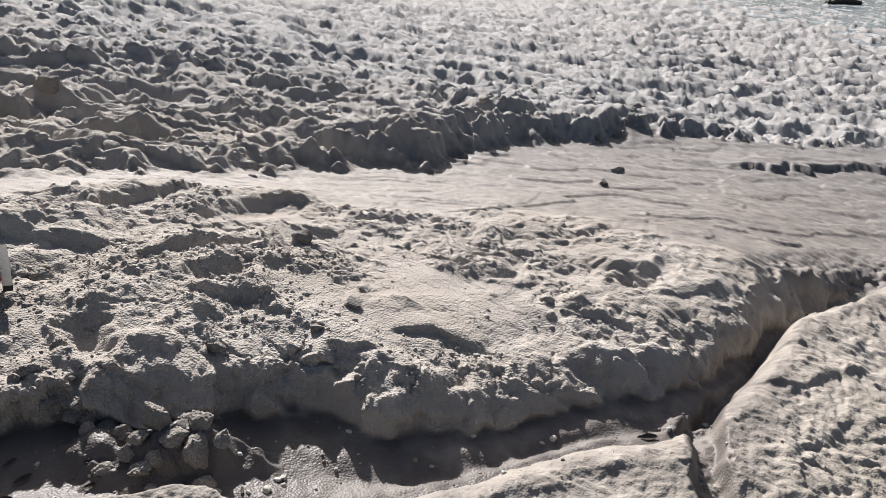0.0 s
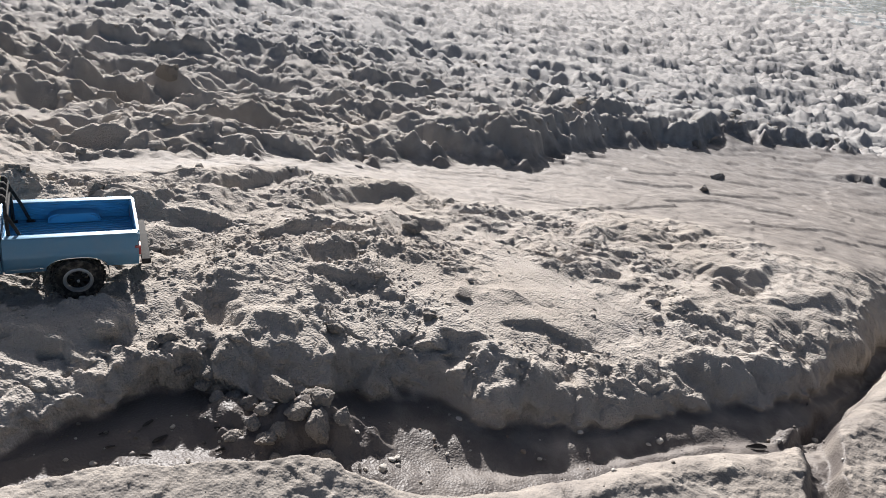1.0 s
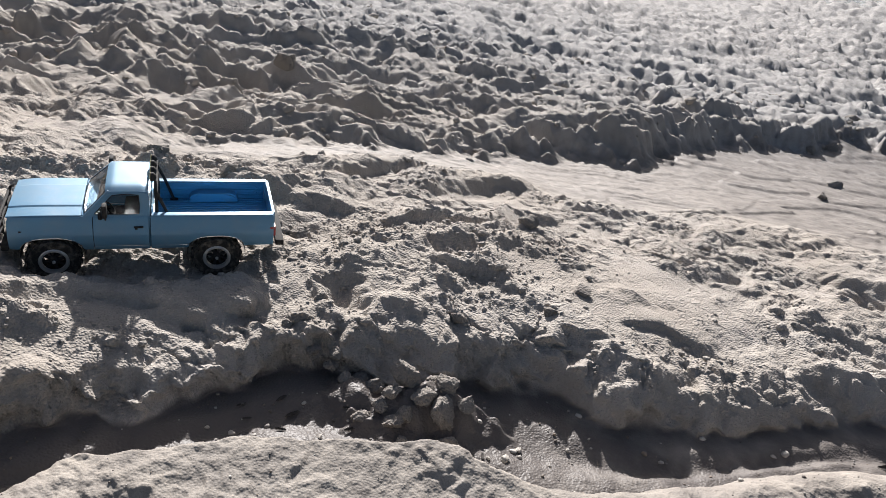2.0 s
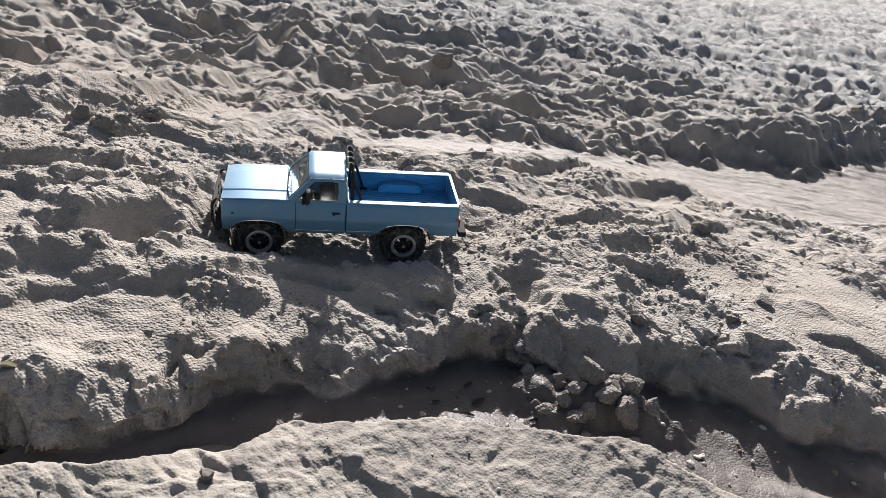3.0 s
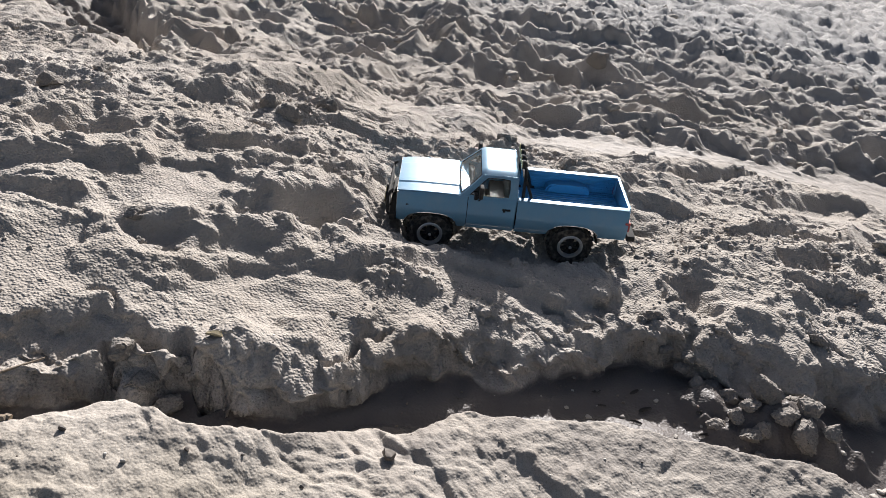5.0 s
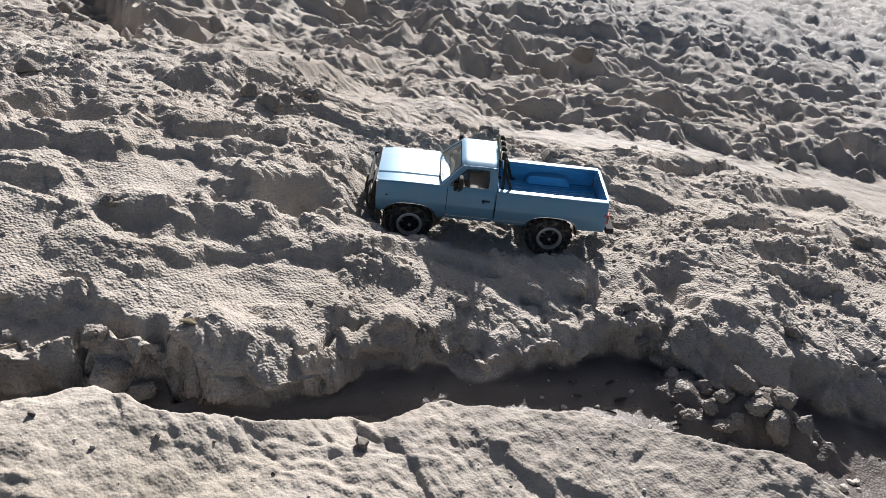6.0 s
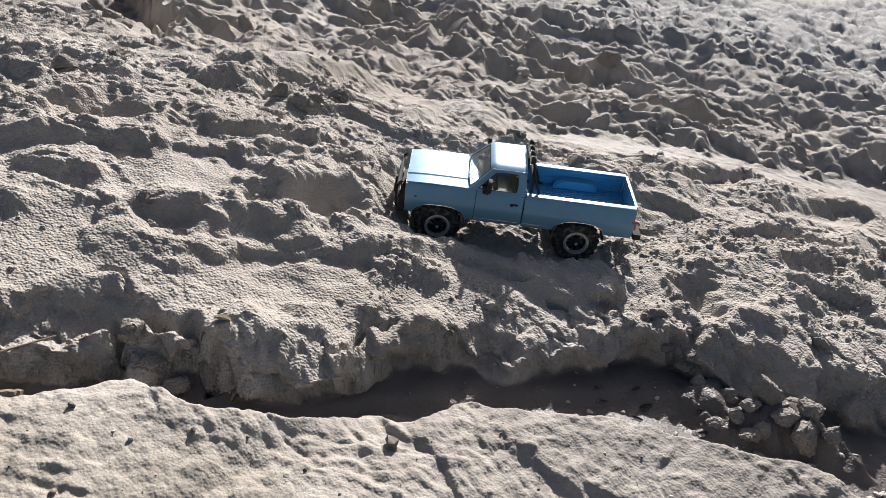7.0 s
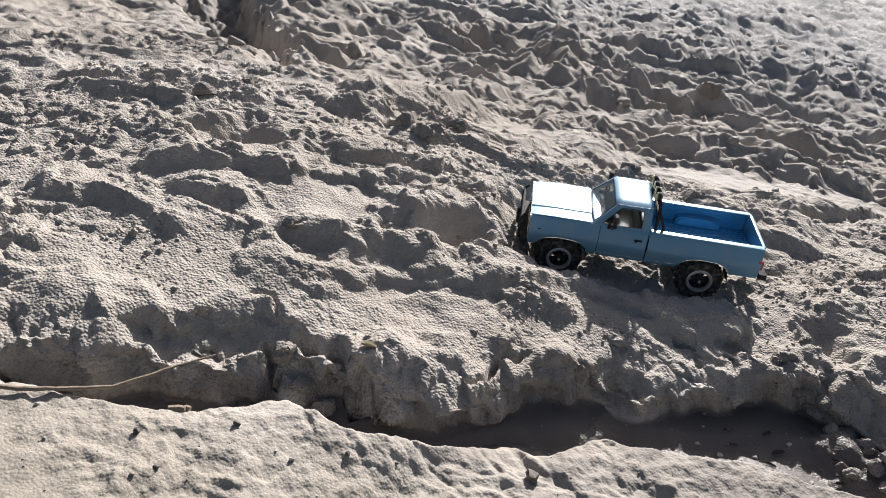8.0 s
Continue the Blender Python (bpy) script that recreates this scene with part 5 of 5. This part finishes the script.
truck.matrix_basis = TRUCK_POSE

# ---------------------------------------------------------------- the sea and a drifting log
def water_material():
    m = material("sea_water", (0.16, 0.20, 0.22), 0.12)
    b = m.node_tree.nodes["Principled BSDF"]
    tex = m.node_tree.nodes.new("ShaderNodeTexCoord").outputs["Object"]
    # near-white patches put the water's sparkle and mirrored sky into its colour
    glitter = noise_node(m, tex, 1.3, 6, 0.7)
    link(m, blend(m, ramp(m, glitter, [(0.5, (0, 0, 0)), (0.62, (1, 1, 1))]), (0.16, 0.20, 0.22), (0.62, 0.65, 0.66)), b.inputs["Base Color"])
    bump = node(m, "ShaderNodeBump", Strength=0.9, Distance=0.12)
    link(m, noise_node(m, tex, 2.2, 5, 0.6), bump.inputs["Height"])
    link(m, bump.outputs[0], b.inputs["Normal"])
    return m


wx_, wy_ = np.meshgrid(np.linspace(420, -420, 60), np.linspace(-420, 420, 60))
me = sheet("water", wx_, wy_, np.full_like(wx_, SEA))
me.materials.append(water_material())
tagged(new("water", me), "glittering shallow sea water at the shore", "water", kind="structure")


def wood_material(name, color):
    m = material(name, color, 0.85)
    b = m.node_tree.nodes["Principled BSDF"]
    tex = m.node_tree.nodes.new("ShaderNodeTexCoord").outputs["Object"]
    link(m, blend(m, noise_node(m, tex, 60, 5, 0.7), tuple(c * 0.5 for c in color), tuple(min(1, c * 1.5) for c in color)), b.inputs["Base Color"])
    bump = node(m, "ShaderNodeBump", Strength=0.6, Distance=0.002)
    link(m, noise_node(m, tex, 120, 4), bump.inputs["Height"])
    link(m, bump.outputs[0], b.inputs["Normal"])
    return m


DARK_WOOD = wood_material("wet_wood", (0.045, 0.038, 0.032))
PALE_WOOD = wood_material("dry_wood", (0.24, 0.19, 0.14))


def bent(points, radii, seed, sides=9):
    rnd = random.Random(seed)
    pts, rs = [], []
    for k in range(len(points) - 1):
        for j in range(4):
            f = j / 4
            p = Vector(points[k]).lerp(Vector(points[k + 1]), f)
            r = radii[k] + (radii[k + 1] - radii[k]) * f
            pts.append(p + Vector([rnd.uniform(-0.3, 0.3) * r for _ in range(3)]))
            rs.append(r * rnd.uniform(0.85, 1.12))
    pts.append(Vector(points[-1]))
    rs.append(radii[-1])
    return tube(bmesh.new(), pts, rs, sides)


log = new("driftwood_log")
tagged(log, "dark wet driftwood log lying in the shallow water", "driftwood")
part("trunk", bent([(16.2, 33.3, SEA + 0.02), (17.0, 33.6, SEA + 0.07), (17.9, 33.8, SEA + 0.05)], (0.10, 0.13, 0.09), 3), DARK_WOOD, log)
part("branch_stub", bent([(16.4, 33.35, SEA + 0.05), (16.2, 33.2, SEA + 0.22)], (0.05, 0.03), 4), DARK_WOOD, log)


# ---------------------------------------------------------------- clods of sand
def clod_shape(size, seed, flat=0.75, blocky=0.5, detail=4):
    """A broken lump of damp sand: a few flat faces, crumbled edges, a rough skin."""
    rnd = random.Random(seed)
    bm = bmesh.new()
    bmesh.ops.create_icosphere(bm, subdivisions=detail, radius=1)
    planes = []
    for _ in range(11):
        n = Vector((rnd.gauss(0, 1), rnd.gauss(0, 1), rnd.gauss(0, 0.8))).normalized()
        planes.append((n, rnd.uniform(0.5, 0.78)))
    shift = Vector((seed * 3.1, seed * 1.7, seed * 0.9))
    sx, sy = rnd.uniform(0.85, 1.2), rnd.uniform(0.75, 1.05)
    for v in bm.verts:
        p = v.co * (1 + 0.3 * noise.noise(v.co * 1.5 + shift) + 0.16 * noise.noise(v.co * 3.6 + shift))
        for n, d in planes:
            over = p.dot(n) - d
            if over > 0:
                p -= n * over * min(0.97, 0.7 + 0.3 * blocky)
        p *= 1 + 0.07 * noise.noise(p * 5.5 + shift) + 0.13 * noise.noise(p * 11 + shift) + 0.10 * noise.noise(p * 23 + shift)
        v.co = Vector((p.x * sx, p.y * sy, p.z * flat)) * size
    return bm


def clod(px, py, size, seed, label, group, flat=0.75, blocky=0.5, lift=0.45, turn=0):
    me_name = "sand_clod"
    ob = part(me_name, clod_shape(size, seed, flat, blocky), CLOD, None, "", 60)
    ob.matrix_basis = pose(px, py, ground_z(px, py) + size * flat * lift, 0, 0, turn)
    return tagged(ob, label, "sand clod", group)


RILL_CLODS = [(-0.462, 1.112, 0.033, 0.8), (-0.47, 1.03, 0.019, 0.4), (-0.53, 1.03, 0.019, 0.2), (-0.45, 1.05, 0.022, 0.2), (-0.385, 1.075, 0.036, 0.1), (-0.345, 1.095, 0.024, 0.2),
              (-0.44, 1.005, 0.016, 0.3), (-0.40, 1.02, 0.017, 0.3), (-0.365, 1.04, 0.020, 0.2), (-0.50, 1.055, 0.018, 0.2), (-0.42, 1.085, 0.024, 0.2), (-0.485, 1.075, 0.019, 0.3), (-0.47, 1.145, 0.026, 0.4), (-0.42, 1.14, 0.022, 0.4), (-0.53, 1.115, 0.024, 0.4), (-0.585, 1.105, 0.02, 0.4), (-0.39, 1.125, 0.028, 0.4)]
for k, (px, py, size, blocky) in enumerate(RILL_CLODS):
    label = "squared damp sand block fallen from the bank" if blocky > 0.7 else "crumbled damp sand clod lying in the rill"
    clod(px, py, size, 20 + k, label, "clods fallen into the rill", 1.15 if blocky > 0.7 else 0.8, blocky, 0.6 if blocky > 0.7 else 0.3, 20 * k)
BANK_CLODS = [(-0.70, 1.17, 0.026), (-0.62, 1.14, 0.022), (-0.72, 1.14, 0.017), (-1.52, 0.61, 0.020), (-1.48, 0.59, 0.016), (-1.73, 1.20, 0.036), (-1.67, 1.19, 0.034), (-0.69, 1.25, 0.016),
              (-0.95, 1.50, 0.022), (-1.25, 0.47, 0.024), (-1.28, 0.445, 0.022), (-1.30, 0.40, 0.028), (-1.265, 0.40, 0.030), (-1.32, 0.43, 0.024), (-1.235, 0.42, 0.026), (-2.62, 1.36, 0.035), (-2.51, 1.32, 0.03), (-2.80, 1.40, 0.03), (-2.10, 1.00, 0.034), (-2.11, 0.87, 0.03),
              (-1.68, 1.25, 0.03), (-1.70, 1.37, 0.04), (-1.29, 1.64, 0.033), (-1.12, 1.69, 0.024)]
for k, (px, py, size) in enumerate(BANK_CLODS):
    clod(px, py, size, 60 + k, "rounded dry sand clod on trodden sand", "clods on the trodden sand", 0.75, 0.8, 0.1, 37 * k)
FIELD_CLODS = [(-1.61, 3.18, 0.065), (-0.17, 1.56, 0.024), (-0.33, 1.86, 0.03), (-0.41, 1.31, 0.022), (0.98, 3.83, 0.04), (0.80, 3.34, 0.035), (-0.71, 1.16, 0.02),
               (-0.66, 1.13, 0.018), (-0.56, 1.13, 0.024), (1.54, 5.75, 0.06), (1.24, 4.96, 0.055), (1.06, 4.72, 0.05), (-0.84, 1.50, 0.03), (-0.23, 1.43, 0.022), (-0.62, 1.13, 0.02)]
for k, (px, py, size) in enumerate(FIELD_CLODS):
    clod(px, py, size, 90 + k, "loose sand clod at the foot of a bank", "clods on the trodden sand", 0.7, 0.8, 0.1, 53 * k)


# ---------------------------------------------------------------- crumbs of sand, past counting
def crumb_field(name, px, py, size, seed, mat, label, category, subdivide=1, squash=0.75, sink=0.42):
    rng = np.random.default_rng(seed)
    bm = bmesh.new()
    bmesh.ops.create_icosphere(bm, subdivisions=subdivide, radius=1)
    bm.verts.ensure_lookup_table()
    base = np.array([v.co for v in bm.verts])
    tris = np.array([[v.index for v in f.verts] for f in bm.faces])
    bm.free()
    n, nv = len(px), len(base)
    bulge = 1 + rng.uniform(-0.28, 0.28, (n, nv, 1))
    pts = base[None] * bulge * rng.uniform(0.75, 1.25, (n, 1, 3))
    a = rng.uniform(0, 2 * np.pi, n)
    c, s = np.cos(a)[:, None], np.sin(a)[:, None]
    x, y = pts[..., 0] * c - pts[..., 1] * s, pts[..., 0] * s + pts[..., 1] * c
    pts = np.stack([x, y, pts[..., 2] * squash], -1) * size[:, None, None]
    pts += np.stack([px, py, ground_many(px, py) + size * squash * (1 - 2 * sink)], -1)[:, None, :]
    faces = (tris[None] + (np.arange(n) * nv)[:, None, None]).reshape(-1, 3)
    me = bpy.data.meshes.new(name)
    me.vertices.add(n * nv)
    me.vertices.foreach_set("co", pts.astype(np.float32).ravel())
    me.loops.add(faces.size)
    me.loops.foreach_set("vertex_index", faces.ravel().astype(np.int32))
    me.polygons.add(len(faces))
    me.polygons.foreach_set("loop_start", np.arange(0, faces.size, 3, dtype=np.int32))
    me.polygons.foreach_set("use_smooth", np.ones(len(faces), dtype=bool))
    me.update(calc_edges=True)
    me.materials.append(mat)
    return tagged(new(name, me), label, category, kind="stuff")


def loose_spots(n, x0, x1, y0, y1, seed, wanted):
    rng = np.random.default_rng(seed)
    px, py = rng.uniform(x0, x1, n), rng.uniform(y0, y1, n)
    keep = rng.random(n) < wanted(px, py)
    inv = TRUCK_POSE.inverted()
    tx, ty = inv[0][0] * px + inv[0][1] * py + inv[0][3], inv[1][0] * px + inv[1][1] * py + inv[1][3]
    keep &= ~((np.abs(tx) < 0.27) & (np.abs(ty) < 0.12))
    return px[keep], py[keep], rng


def on_plateau(px, py):
    foot, south = curve(FOOT, px), curve(WASH_S, px)
    patch = smooth(0.2, 0.5, fbm(px, py, 0.3, 21, 2)) + 0.02
    ok = smooth(0.02, 0.10, py - foot) * (1 - smooth(-0.05, 0.1, py - south)) * (1 - 0.9 * smooth(0.2, 0.7, px))
    for cx, cy, r in ((-0.33, 1.43, 0.14), (-1.68, 1.20, 0.16), (-0.45, 1.72, 0.16), (-0.75, 1.45, 0.12), (-2.12, 0.92, 0.15), (-0.62, 1.15, 0.10), (-1.25, 0.47, 0.05)):
        patch = patch + 1.2 * np.exp(-((px - cx) ** 2 + (py - cy) ** 2) / (r * r))
    return np.clip(patch, 0, 1) * ok


def on_field(px, py):
    north = curve(WASH_N, px)
    return smooth(-0.12, 0.1, py - north) * np.clip(smooth(0.0, 0.35, fbm(px, py, 0.4, 22, 2)) + 0.8 * np.exp(-((py - north - 0.1) / 0.2) ** 2), 0, 1)


px, py, rng = loose_spots(27000, -2.8, 0.7, 0.3, 2.4, 5, on_plateau)
crumb_field("sand_crumbs", px, py, 0.0018 + 0.0032 * rng.pareto(3.2, len(px)).clip(0, 2.0), 6, CRUMB, "small dry sand crumbs scattered over trodden sand", "sand crumbs")
px, py, rng = loose_spots(1600, -2.8, 0.7, 0.3, 2.4, 7, on_plateau)
crumb_field("coarse_sand_crumbs", px, py, 0.005 + 0.006 * rng.pareto(3.0, len(px)).clip(0, 1.8), 8, CRUMB, "coarse sand crumbs heaped in trodden patches", "sand crumbs", 2, 0.75, 0.55)
px, py, rng = loose_spots(2000, -3.6, 2.6, 1.6, 6.5, 9, on_field)
crumb_field("bank_crumbs", px, py, 0.008 + 0.012 * rng.pareto(2.8, len(px)).clip(0, 2.0), 10, CRUMB, "sand crumbs rolled down a sandy bank", "sand crumbs", 2, 0.75, 0.55)


# ---------------------------------------------------------------- pebbles, shell grit and scraps in the rill and on its near bank
def in_rill(px, py):
    return ((py > curve(BRINK, px) + 0.01) & (py < curve(FOOT, px) + 0.02)).astype(float)


def near_bank(px, py):
    return 0.5 * (py < curve(BRINK, px) - 0.02).astype(float)


def stone_material(name, colors):
    m = material(name, colors[0], 0.7)
    b = m.node_tree.nodes["Principled BSDF"]
    g = m.node_tree.nodes.new("ShaderNodeNewGeometry")
    link(m, ramp(m, g.outputs["Random Per Island"], [(k / (len(colors) - 1), c) for k, c in enumerate(colors)]), b.inputs["Base Color"])
    return m


GRIT = stone_material("grit", [(0.45, 0.42, 0.38), (0.06, 0.05, 0.045), (0.28, 0.22, 0.17), (0.10, 0.09, 0.08), (0.55, 0.52, 0.48)])
px, py, rng = loose_spots(2600, -1.3, 1.2, 0.2, 2.0, 11, in_rill)
crumb_field("rill_grit", px, py, 0.0014 + 0.002 * rng.pareto(2.6, len(px)).clip(0, 2.5), 12, GRIT, "mixed pale and dark grit on the damp rill bed", "grit", 1, 0.6, 0.2)
px, py, rng = loose_spots(2200, -1.6, 1.2, 0.0, 1.5, 13, near_bank)
crumb_field("bank_grit", px, py, 0.001 + 0.0016 * rng.pareto(2.6, len(px)).clip(0, 2.5), 14, GRIT, "fine mixed grit sprinkled on smooth sand", "grit", 1, 0.6, 0.2)

PALE_STONE = stone_material("pale_stone", [(0.46, 0.43, 0.39), (0.40, 0.37, 0.33)])
DARK_STONE = stone_material("dark_stone", [(0.09, 0.075, 0.065), (0.07, 0.06, 0.055)])
PEBBLES = [(-0.77, 0.91, 0.005), (-0.73, 0.92, 0.007), (-0.64, 1.03, 0.005), (-0.58, 0.955, 0.006), (-0.25, 1.09, 0.007), (-0.26, 1.05, 0.010), (-0.29, 1.04, 0.006), (-0.24, 1.10, 0.008),
           (-0.34, 1.03, 0.007), (0.71, 1.55, 0.011), (0.57, 1.42, 0.008), (0.29, 1.33, 0.009), (-0.15, 1.14, 0.005), (-0.32, 1.11, 0.006), (-1.14, 0.27, 0.005)]
for k, (px_, py_, size) in enumerate(PEBBLES):
    ob = part("pebble", clod_shape(size, 200 + k, 0.65, 0.1, 3), PALE_STONE, None)
    ob.matrix_basis = pose(px_, py_, ground_z(px_, py_) + size * 0.35, 0, 0, 40 * k)
    tagged(ob, "small pale rounded pebble on damp sand", "pebble", "pebbles in the rill")
BROWN_STONE = stone_material("brown_stone", [(0.13, 0.105, 0.085), (0.20, 0.165, 0.13), (0.09, 0.075, 0.065), (0.16, 0.13, 0.11), (0.11, 0.09, 0.08)])
STONES = [(-0.91, 0.545, 0.013, 0.9), (-1.23, 0.25, 0.006, 0.3), (-1.10, 0.34, 0.005, 0.3), (-0.67, 0.87, 0.005, 0.3), (-0.97, 0.42, 0.004, 0.3), (-1.30, 0.14, 0.006, 0.3), (0.04, 1.10, 0.008, 0.6)]
for k, (px_, py_, size, blocky) in enumerate(STONES):
    ob = part("stone", clod_shape(size, 240 + k, 0.8, blocky, 3), DARK_STONE if k != 0 else BROWN_STONE, None)
    ob.matrix_basis = pose(px_, py_, ground_z(px_, py_) + size * 0.4, 0, 0, 40 * k)
    tagged(ob, "angular brown stone half sunk in sand" if k == 0 else "small dark stone lying on smooth sand", "stone", "stones on the near bank")


def scrap_shape(length, width, seed):
    """A curled scrap of bark or leaf."""
    rnd = random.Random(seed)
    curl, twist = rnd.uniform(0.3, 0.8), rnd.uniform(-0.4, 0.4)
    grid = []
    for i in range(9):
        f = i / 8
        w = width * (math.sin(math.pi * (0.08 + 0.84 * f)) ** 0.7) * rnd.uniform(0.85, 1.1)
        row = []
        for j in range(5):
            g = j / 4 - 0.5
            row.append((length * (f - 0.5), w * g, curl * w * (2 * g) ** 2 * 0.5 + twist * w * g * f + 0.12 * length * (f - 0.5) ** 2))
        grid.append(row)
    return shell(bmesh.new(), grid, 0.0006)


BARK = wood_material("dark_bark", (0.03, 0.025, 0.022))
LEAF = wood_material("dead_leaf", (0.36, 0.31, 0.21))
SCRAPS = [(-0.65, 1.0, 0.030, 60), (-0.65, 0.945, 0.022, 10), (-0.54, 1.0, 0.020, 40), (-0.30, 1.04, 0.018, 100), (-0.72, 0.96, 0.016, 30), (-0.68, 1.02, 0.024, 70), (-0.56, 1.04, 0.016, 0), (-0.46, 1.05, 0.020, 15), (0.51, 1.38, 0.05, 15), (-0.74, 0.98, 0.018, 50)]
for k, (px_, py_, length, turn) in enumerate(SCRAPS):
    ob = part("bark_scrap", scrap_shape(length, length * 0.32, 300 + k), BARK, None)
    ob.matrix_basis = pose(px_, py_, ground_z(px_, py_) + 0.0022, 4, 3, turn)
    tagged(ob, "small dark wet bark scrap on the rill bed", "bark scrap", "scraps in the rill")
ob = part("dead_leaf", scrap_shape(0.026, 0.018, 330), LEAF, None)
ob.matrix_basis = pose(-1.21, 0.50, ground_z(-1.21, 0.50) + 0.003, -20, 8, 30)
tagged(ob, "small yellow-brown dead leaf on the sand bank", "leaf")
for k, (px_, py_, length, turn) in enumerate(((-1.315, 0.215, 0.030, 40), (-1.305, 0.238, 0.016, 75))):
    bm = bent([(-length / 2, 0, 0), (0, 0, 0.002), (length / 2, 0, 0)], (0.006, 0.0075, 0.0055), 340 + k, 7)
    ob = part("wood_chip", bm, PALE_WOOD, None)
    ob.matrix_basis = pose(px_, py_, ground_z(px_, py_) + 0.006, 0, 0, turn)
    tagged(ob, "weathered pale wood chip at the brink of the rill", "wood chip", "wood chips")
twig_way = [(-1.50, 0.02), (-1.455, 0.06), (-1.43, 0.10), (-1.40, 0.165), (-1.392, 0.215), (-1.388, 0.265), (-1.375, 0.325)]
bm = bent([(a, b, max(ground_z(a, b) + 0.006, 0.088 - 0.022 * k / 6)) for k, (a, b) in enumerate(twig_way)], (0.0035, 0.0034, 0.0032, 0.003, 0.0026, 0.0022, 0.0014), 350, 7)
tagged(part("twig", bm, PALE_WOOD, None), "thin dry bent twig lying across the rill", "twig")
